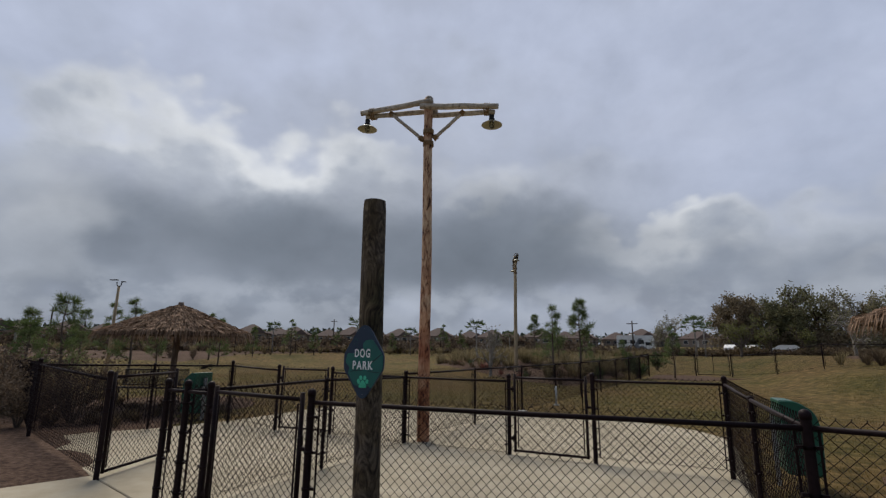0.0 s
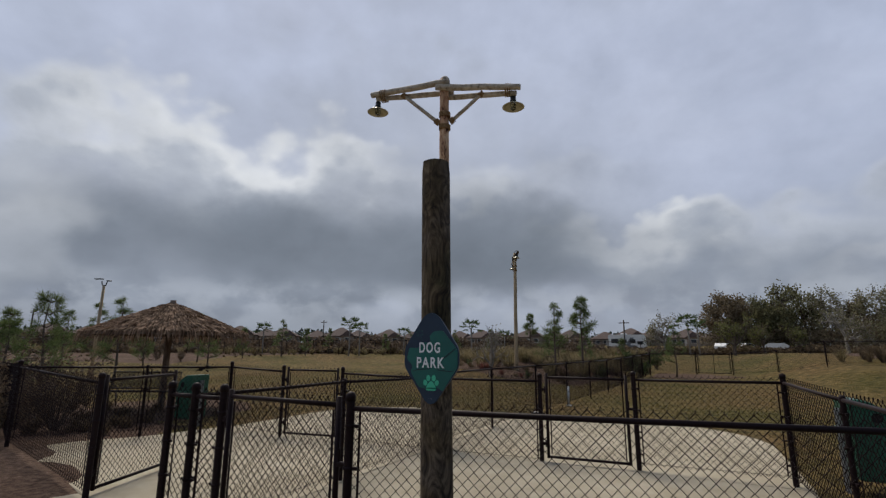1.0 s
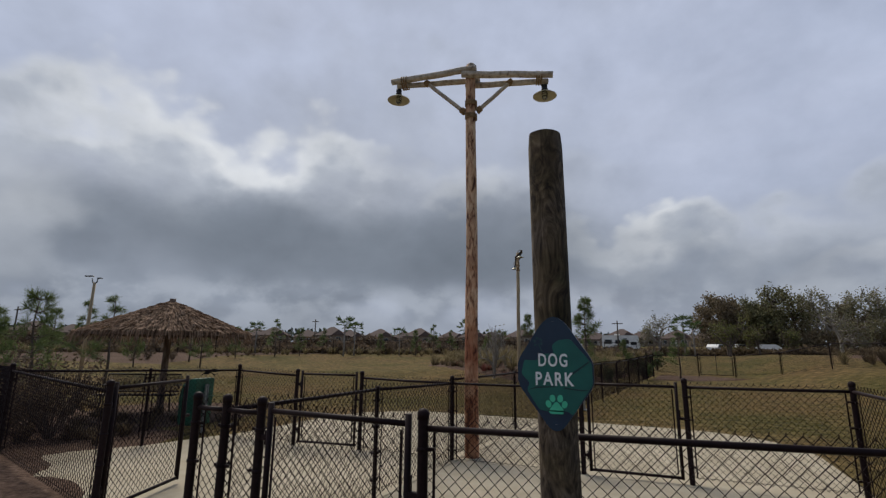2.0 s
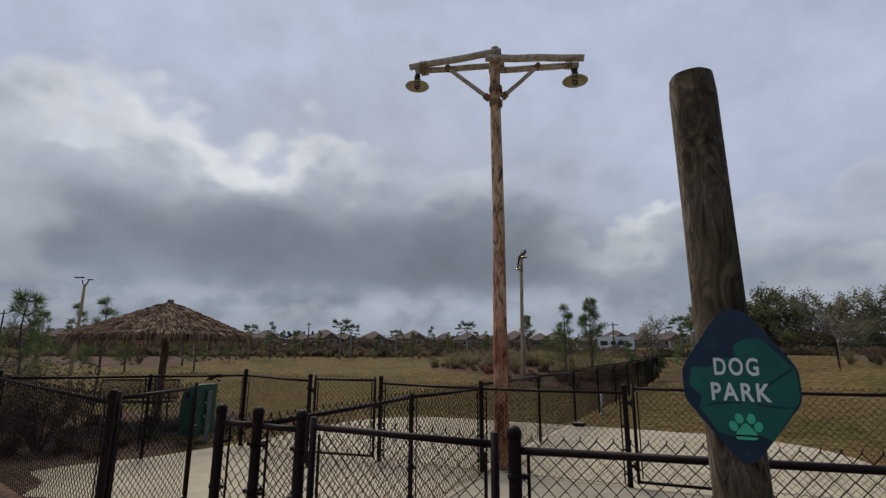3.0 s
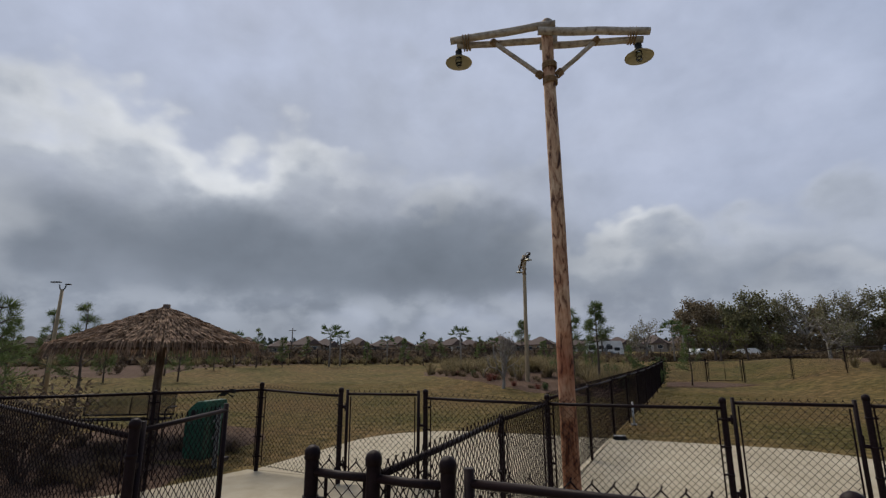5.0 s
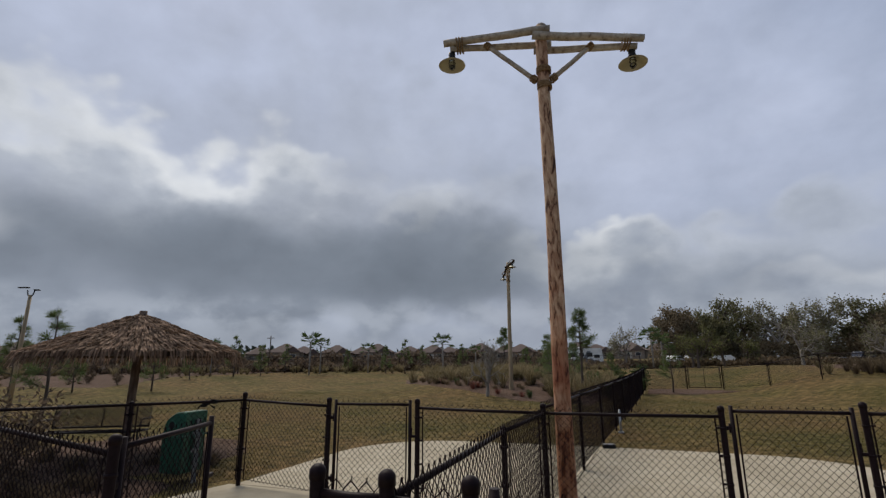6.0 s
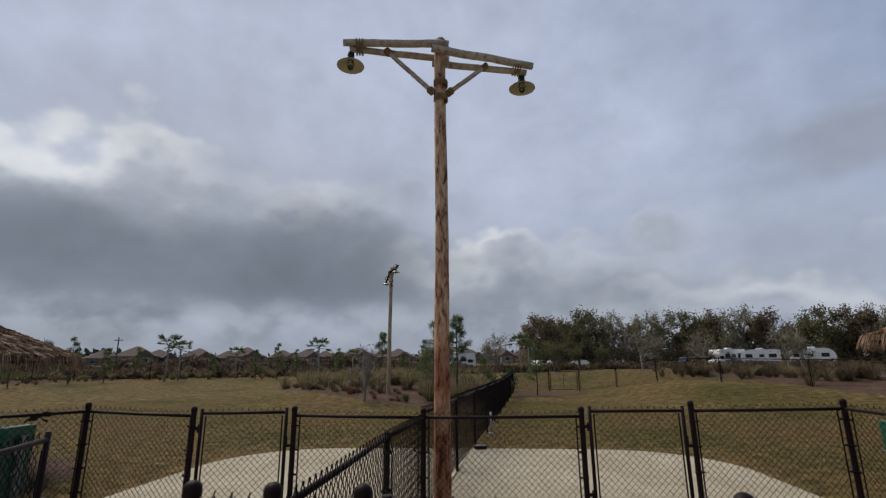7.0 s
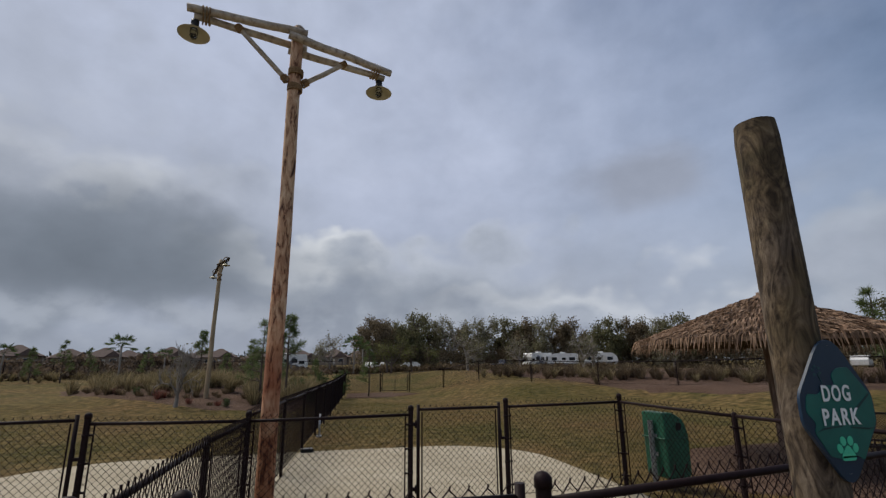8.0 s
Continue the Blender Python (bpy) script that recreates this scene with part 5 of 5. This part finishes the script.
tufts("berm_grasses", "dry grass clumps along the far fence", [(*off(-66 + 66 * i / 190 + rng.uniform(-0.6, 0.6), rng.uniform(48, 55)), rng.uniform(0.4, 0.9)) for i in range(190)], M_TUFT)
tufts("berm_grasses", "brown grass clumps on the mulch berm", [(rng.uniform(-52, -31), rng.uniform(8, 36), rng.uniform(0.12, 0.32)) for i in range(110)], M_TUFT_DARK)
tufts("pen_weeds", "dry grass and weeds in the entrance bed", [(rng.uniform(-12, -5.8), rng.uniform(-3.0, 1.0), rng.uniform(0.12, 0.3)) for i in range(45)], M_TUFT_DARK)

M_CORDY = material("red_strap_leaves", [(0.3, (0.10, 0.03, 0.025)), (0.7, (0.22, 0.085, 0.06))], 3, 0.6, 0, 0, vary=0.4, spec=0.3, thin=0.3)
tufts("red_bedding_plants", "spiky reddish bedding plants on the island", [(-6.5, 18.3, 0.5), (-6.3, 18.6, 0.38), (-3.6, 16.3, 0.3), (-9.0, 20.6, 0.35), (-4.9, 17.0, 0.28)], M_CORDY, 60)
snag = thing("dead_tree", "pale dead trunk with broken stubs on the bank", "tree")
part("trunk", Mesh().tube([(0, 0, -0.3), (0.05, 0, 1.6), (-0.03, 0.05, 3.2), (0.04, 0, 4.4)], [0.24, 0.2, 0.16, 0.07], 9), M_PALEBARK, snag)
for z, dx in ((2.2, 0.5), (2.9, -0.4), (3.5, 0.35)):
    part("branch", Mesh().tube([(0, 0, z), (dx * 0.6, 0.1, z + 0.25), (dx, 0.1, z + 0.55)], [0.08, 0.06, 0.03], 6), M_PALEBARK, snag)
put(snag, 34.0, 50.0)


def turf(count, seed):
    """Short blades that roughen the lawn near the pads."""
    r = np.random.RandomState(seed)
    vs, fs = [], []
    for x, y in zip(r.uniform(-20, 14, count), r.uniform(-1.5, 19, count)):
        if -5.1 < x < 5.2 and y < 4.9:
            continue
        if x < -9.8 and y < 1.0:
            continue
        z = land(x, y) - 0.02
        a, h, w = r.uniform(0, 6.28), r.uniform(0.02, 0.042), r.uniform(0.004, 0.010)
        dx, dy = math.cos(a), math.sin(a)
        o = len(vs)
        vs += [(x - dx * w, y - dy * w, z), (x + dx * w, y + dy * w, z), (x + dy * h * 0.6 + dx * w * 0.4, y - dx * h * 0.6, z + h)]
        fs.append((o, o + 1, o + 2))
    m = Mesh()
    m.v, m.f, m.s = vs, fs, [False] * len(fs)
    return single("lawn_blades", m, M_TURF, "short dormant grass blades of the lawn", "grass", kind="stuff")


M_TURF = material("dormant_grass_blades", [(0.3, (0.069, 0.056, 0.019)), (0.5, (0.150, 0.108, 0.043)), (0.7, (0.235, 0.169, 0.08))], 2.2, 0.9, 0, 0, vary=0.2, spec=0.1, thin=0.4,
                  second=(0.22, [(0.36, (0.62, 0.76, 0.50)), (0.48, (0.92, 0.98, 0.82)), (0.62, (1.0, 0.95, 0.9))], 0.9))
turf(110000, 4)


def far_woods():
    rng = random.Random(77)
    m = Mesh()
    for i in range(26000):
        az = rng.uniform(-180, 180)
        d = rng.uniform(250, 300)
        top = 5.2 + 2.4 * noise.noise(Vector((az * 0.15, 0.5, 0))) + 1.8 * noise.noise(Vector((az * 0.9, 2.5, 0)))
        z = land(0, 200) + top * rng.random() ** 0.6
        p = Vector((d * math.sin(radians(az)), d * math.cos(radians(az)), z))
        leaf(m, p, rand_dir(rng), rng.uniform(1.6, 3.2), 1.7, rng)
    return single("far_woods", m, M_FARLEAF, "distant dark line of trees", "woods", kind="stuff")


M_FARLEAF = material("distant_foliage", [(0.3, (0.05, 0.062, 0.045)), (0.7, (0.095, 0.105, 0.08))], 0.1, 0.9, 0, 0, vary=0.3, spec=0.05)
far_woods()


def brush(name, label, mat, line, count, seed, h, depth):
    """Tangled undergrowth along a line of plan points."""
    rng = random.Random(seed)
    m = Mesh()
    for _ in range(count):
        t = rng.random() * (len(line) - 1)
        a, b, f = line[int(t)], line[int(t) + 1], t % 1
        x, y = a[0] + (b[0] - a[0]) * f + rng.uniform(-depth, depth), a[1] + (b[1] - a[1]) * f + rng.uniform(-depth, depth)
        top = h * (0.65 + 0.6 * noise.noise(Vector((x * 0.25, y * 0.25, seed))))
        leaf(m, Vector((x, y, land(x, y) + top * rng.random() ** 0.8)), rand_dir(rng), rng.uniform(0.3, 0.65), 0.28, rng)
    return single(name, m, mat, label, "undergrowth", kind="stuff")


brush("undergrowth", "dark tangled undergrowth beneath the oaks", M_OAKRUST, [(9, 101), (22, 107), (38, 103), (52, 95), (65, 87), (78, 76), (94, 58), (105, 34)], 42000, 3, 7.0, 3.0)
brush("undergrowth", "brown weeds before the parked cars", M_TUFT_DARK, [off(-4, 70), off(4, 70), off(10, 72), off(18, 74), off(26, 76), off(34, 76)], 9000, 13, 1.0, 2.0)
brush("undergrowth", "dusky hedge in front of the houses", M_SHRUB, [off(-70, 70), off(-56, 68), off(-42, 66), off(-30, 66), off(-18, 68), off(-9, 70)], 15000, 6, 2.5, 1.6)
brush("undergrowth", "low weeds along the far fence", M_SHRUB, [off(-62, 54), off(-47, 54), off(-32, 54), off(-14, 55), off(0, 57)], 7000, 9, 1.0, 1.2)


# ---------------------------------------------------------------- houses, vehicles and the far fence
M_ROOF = material("brown_shingle_roof", [(0.3, (0.082, 0.058, 0.050)), (0.7, (0.135, 0.10, 0.088))], 3, 0.9, 0, 0.4, 14)
M_STUCCO = material("tan_stucco", [(0.3, (0.20, 0.16, 0.125)), (0.7, (0.27, 0.22, 0.175))], 2, 0.9, 0, 0.2, 30)
M_RVWHITE = material("white_fibreglass", [(0.3, (0.62, 0.62, 0.60)), (0.7, (0.74, 0.74, 0.72))], 2, 0.35, 0, 0.05, 20, spec=0.5)
M_RVGREY = material("grey_body_stripe", [(0.3, (0.10, 0.11, 0.125)), (0.7, (0.17, 0.18, 0.20))], 3, 0.4, 0, 0, spec=0.5)
M_PANE = material("dark_window_glass", [(0.3, (0.010, 0.012, 0.014)), (0.7, (0.02, 0.022, 0.026))], 3, 0.08, 0, 0, spec=0.6)
M_TYRE = material("black_rubber_tyre", [(0.3, (0.012, 0.012, 0.012)), (0.7, (0.025, 0.025, 0.025))], 10, 0.85, 0, 0.2, 30)
M_TRIM = material("white_painted_trim", [(0.3, (0.55, 0.53, 0.48)), (0.7, (0.66, 0.63, 0.58))], 3, 0.6, 0, 0)


def house(w, d, rise, label):
    """A single-storey house with a hipped main roof and a gabled front wing; front faces -y."""
    h = thing("house", label, "house", "row of houses")
    e, o = 2.75, 0.45
    wall = Mesh().box((0, 0, e / 2 - 0.2), (w, d, e + 0.4))
    wall.box((w * 0.24, -d / 2 - 1.2, e / 2 - 0.2), (w * 0.36, 2.4, e + 0.4))
    part("wall", wall, M_STUCCO, h, "tan stucco walls")
    rf = Mesh()
    W, D, r = w / 2 + o, d / 2 + o, max(0.3, w / 2 - d / 2)
    rf.add([(-W, -D, e), (W, -D, e), (W, D, e), (-W, D, e), (-r, 0, e + rise), (r, 0, e + rise), (-W, -D, e - 0.18), (W, -D, e - 0.18), (W, D, e - 0.18), (-W, D, e - 0.18)],
           [(0, 1, 5, 4), (1, 2, 5), (2, 3, 4, 5), (3, 0, 4), (6, 7, 1, 0), (7, 8, 2, 1), (8, 9, 3, 2), (9, 6, 0, 3), (9, 8, 7, 6)])
    x, ww, y = w * 0.24, w * 0.18 + o, -d / 2 - 2.4 - o
    g = rise * 0.62
    rf.add([(x - ww, y, e), (x + ww, y, e), (x, y + 0.25, e + g), (x - ww, -D + 0.4, e + 0.02), (x + ww, -D + 0.4, e + 0.02), (x, -d / 2 + 1.2, e + g)], [(0, 1, 2), (0, 2, 5, 3), (1, 4, 5, 2), (0, 3, 4, 1)])
    part("roof", rf, M_ROOF, h, "brown shingle hipped roof")
    for wx, ww_ in ((-w * 0.32, 1.5), (-w * 0.08, 1.2), (w * 0.24, 1.8)):
        yy = -d / 2 - 0.02 - (2.4 if wx > 0 else 0)
        win = part("window", Mesh().box((wx, yy, 1.55), (ww_, 0.06, 1.3)), M_TRIM, h)
        part("pane", Mesh().box((wx, yy - 0.025, 1.55), (ww_ - 0.18, 0.03, 1.12)), M_PANE, win)
    part("door", Mesh().box((w * 0.02, -d / 2 - 0.02, 1.05), (0.95, 0.07, 2.1)), M_TRIM, h)
    return h


HOUSE = "single-storey tan house with a brown hipped roof"
first = house(11.0, 10.0, 3.0, HOUSE)
spots = [(-76 + 2.75 * i + (0.4 if i % 3 else -0.5), 188 + (9 if i % 2 else 0), (1.0, 0.92, 1.08, 0.97)[i % 4], 0) for i in range(30)]
for i, (az, dist, s, _) in enumerate(spots):
    x, y = 0.5 + dist * math.sin(radians(az)), -6.7 + dist * math.cos(radians(az))
    m = Matrix.Translation((x, y, land(x, y) - 0.25)) @ Matrix.Rotation(radians(-az + (7 if i % 2 else -5)), 4, "Z") @ Matrix.Diagonal((s, s, s, 1))
    if i == 0:
        first.matrix_basis = m
        first.scale = (1, 1, 1)
    else:
        copy_thing(first, m)


def wheel(parent, x, y, r=0.36, w=0.24):
    n = 18
    t = Mesh()
    prof = [(r * 0.62, -w / 2), (r * 0.95, -w / 2), (r, -w / 2 + 0.04), (r, w / 2 - 0.04), (r * 0.95, w / 2), (r * 0.62, w / 2)]
    vs = [(x + rr * math.cos(2 * math.pi * k / n), y + yy, r + rr * math.sin(2 * math.pi * k / n)) for rr, yy in prof for k in range(n)]
    fs = [(i * n + k, i * n + (k + 1) % n, (i + 1) * n + (k + 1) % n, (i + 1) * n + k) for i in range(5) for k in range(n)]
    t.add(vs, fs, True)
    wh = part("wheel", t, M_TYRE, parent)
    part("rim", Mesh().tube([(x, y - w * 0.42, r), (x, y + w * 0.42, r)], r * 0.62, n), M_GALV, wh)


def trailer(label, L=7.4, slant=0.9, stripe=True, name="travel_trailer"):
    """A white travel trailer, side facing -y."""
    t = thing(name, label, "trailer", "parked trailers")
    side = rounded([(-L / 2, 0.55), (L / 2 - slant, 0.55), (L / 2, 1.2), (L / 2 - 0.1, 2.3), (L / 2 - slant, 2.95), (-L / 2, 2.9)], [0.15, 0.1, 0.3, 0.4, 0.4, 0.25], 5)
    part("body", Mesh().prism(side, 2.4, Matrix.Translation((0, -1.2, 0))), M_RVWHITE, t, "white fibreglass body")
    if stripe:
        for y in (-1.212, 1.202):
            part("stripe", Mesh().prism([(-L / 2 + 0.1, 0.75), (L / 2 - slant - 0.1, 0.75), (L / 2 - 0.3, 1.2), (-L / 2 + 0.1, 1.05)], 0.01, Matrix.Translation((0, y, 0))), M_RVGREY, t)
    for y in (-1.205, 1.205):
        for x, w, h in ((-L * 0.32, 1.1, 0.6), (-L * 0.05, 0.7, 0.45), (L * 0.27, 1.0, 0.6)):
            part("window", Mesh().box((x, y, 1.9), (w, 0.03, h), None, 0.01), M_PANE, t)
    part("door", Mesh().box((L * 0.12, -1.208, 1.5), (0.66, 0.03, 1.75), None, 0.01), M_TRIM, t)
    part("roof_unit", Mesh().box((0, 0, 3.04), (1.0, 0.8, 0.28), None, 0.06), M_RVWHITE, t)
    for x in (-0.75, 0.1):
        for y in (-1.05, 1.05):
            wheel(t, x, y)
    return t


def motorhome(label, L=7.8, nose=True):
    t = thing("motorhome", label, "motorhome", "parked motorhomes")
    side = rounded([(-L / 2, 0.5), (L / 2 - 0.1, 0.5), (L / 2, 1.15), (L / 2 - 1.2, 1.45), (L / 2 - 1.65, 2.0), (L / 2 - 0.6, 2.25), (L / 2 - 0.7, 3.05), (-L / 2, 3.1)], [0.15, 0.12, 0.15, 0.1, 0.1, 0.2, 0.3, 0.2], 4) if nose else \
        rounded([(-L / 2, 0.5), (L / 2 - 0.1, 0.5), (L / 2, 1.4), (L / 2 - 0.25, 3.1), (-L / 2, 3.1)], [0.15, 0.15, 0.2, 0.3, 0.2], 4)
    part("body", Mesh().prism(side, 2.4, Matrix.Translation((0, -1.2, 0))), M_RVWHITE, t, "white body")
    for y in (-1.212, 1.202):
        part("stripe", Mesh().prism([(-L / 2 + 0.1, 0.7), (L / 2 - 1.0, 0.7), (L / 2 - 1.9, 1.35), (-L / 2 + 0.1, 1.0)], 0.01, Matrix.Translation((0, y, 0))), M_RVGREY, t)
        part("swoosh", Mesh().prism([(-L / 2 + 1.0, 1.2), (0.4, 1.25), (L / 2 - 2.0, 2.6), (L / 2 - 2.6, 2.6), (-0.2, 1.5)], 0.01, Matrix.Translation((0, y, 0))), M_RVGREY, t, "grey graphic stripe")
    for x, w, z, h in ((-L * 0.33, 1.2, 2.0, 0.75), (-L * 0.08, 0.8, 2.0, 0.6), (L * 0.14, 0.9, 2.0, 0.7), (L * 0.33, 0.9, 1.72, 0.55)):
        for y in (-1.212, 1.212):
            part("window", Mesh().box((x, y, z), (w, 0.04, h), None, 0.01), M_PANE, t)
    part("roof_unit", Mesh().box((-0.6, 0, 3.2), (1.0, 0.8, 0.26), None, 0.06), M_RVWHITE, t)
    for x in (-L * 0.28, L * 0.34):
        for y in (-1.05, 1.05):
            wheel(t, x, y, 0.4)
    return t


def car(label, mat, L=4.9, truck=False):
    t = thing("pickup_truck" if truck else "car", label, "truck" if truck else "car", "parked vehicles")
    h = 1.85 if truck else 1.6
    side = [(-L / 2, 0.35), (L / 2, 0.35), (L / 2, 0.95), (L / 2 - 1.15, 1.08), (L / 2 - 1.9, h), (-0.35 if truck else -L / 2 + 0.75, h), (-0.6 if truck else -L / 2 + 0.05, 1.12), (-L / 2, 1.08)]
    part("body", Mesh().prism(rounded(side, 0.1, 4), 1.85, Matrix.Translation((0, -0.925, 0))), mat, t)
    x0, x1 = (-0.35 if truck else -L / 2 + 0.8), L / 2 - 1.75
    part("window", Mesh().prism([(x0, 1.15), (x1 + 0.45, 1.12), (x1 - 0.1, h - 0.12), (x0 + 0.05, h - 0.12)], 0.012, Matrix.Translation((0, -0.937, 0))), M_PANE, t)
    part("windscreen", Mesh().add([(L / 2 - 1.2, -0.8, 1.12), (L / 2 - 1.2, 0.8, 1.12), (L / 2 - 1.86, 0.75, h - 0.08), (L / 2 - 1.86, -0.75, h - 0.08)], [(0, 1, 2, 3)]), M_PANE, t)
    for s in (-1, 1):
        part("headlight", Mesh().box((L / 2 + 0.005, s * 0.68, 0.78), (0.04, 0.32, 0.15), None, 0.01), M_TRIM, t)
    for x in (-L * 0.3, L * 0.32):
        for y in (-0.82, 0.82):
            wheel(t, x, y, 0.36)
    return t


def park(ob, x, y, turn):
    ob.matrix_basis = Matrix.Translation((x, y, land(x, y))) @ Matrix.Rotation(radians(turn), 4, "Z")
    return ob


M_NAVY = material("dark_blue_car_paint", [(0.3, (0.012, 0.016, 0.03)), (0.7, (0.02, 0.026, 0.045))], 3, 0.25, 0.2, 0, spec=0.5)
park(trailer("white travel trailer with dark windows under the oaks", 6.0), 51.6, 77.0, -32)
park(trailer("white travel trailer with a rounded nose", 5.6, 1.3), 45.6, 80.6, 148)
park(motorhome("white and grey motorhome parked by the trees", 6.0), 41.0, 82.6, 200)
park(car("dark pickup truck parked below the oaks", M_NAVY, 5.6, True), 34.5, 83.5, 20)
park(motorhome("white motorhome with large dark windows", 6.2, False), -5.0, 84.0, 3)
for i, (x, y, a) in enumerate(((10.2, 92, 70), (13.4, 91.5, 60), (17.2, 91, 172))):
    park(car("%s car parked before the trees" % ("grey" if i == 1 else "white"), M_RVGREY if i == 1 else M_RVWHITE), x, y, a)
park(car("white car parked beyond the planted bank", M_RVWHITE, 4.8), 70, 44, 30)

FAR = "black chain-link fence at the park's far edge"
pts = [off(a, d) for a, d in ((-80, 58), (-68, 54), (-56, 51), (-45, 50), (-36, 50), (-28, 51), (-18, 52), (-8, 54), (2, 57))]
fine_pts = []
for (x0, y0), (x1, y1) in zip(pts, pts[1:]):
    for k in range(3):
        fine_pts.append((x0 + (x1 - x0) * k / 3, y0 + (y1 - y0) * k / 3))
fence(FAR, fine_pts + [pts[-1]], "lawn fences", rail=1.45, mesh_top=1.5, cell=0.3, wire=0.007, line_r=0.035, line_top=1.5, post_top=1.55, bands=False)
fence(BLACK_FENCE + " beside the shrubs", [PL, (-8.6, -2.45), (-11, -1.7), (-13.4, -1.0), (-15.8, -0.3)], "pen fences", ends=(False, True))

M_UTIL = material("creosoted_pole", [(0.3, (0.05, 0.04, 0.032)), (0.7, (0.10, 0.082, 0.066))], 5, 0.9, 0, 0.3, 20)
for x, y, hh in ((*off(-38.9, 110), 6.6), (*off(-66, 95), 6.2), (-5.3, 82.4, 5.6)):
    u = thing("utility_pole", "thin dark utility pole with a crossarm", "utility pole", "utility poles", Matrix.Translation((x, y, land(x, y))))
    part("pole", Mesh().tube([(0, 0, -0.3), (0, 0, hh)], [0.15, 0.10], 8), M_UTIL, u)
    part("crossarm", Mesh().box((0, 0, hh - 0.5), (1.8, 0.12, 0.14), None, 0.02), M_UTIL, u)
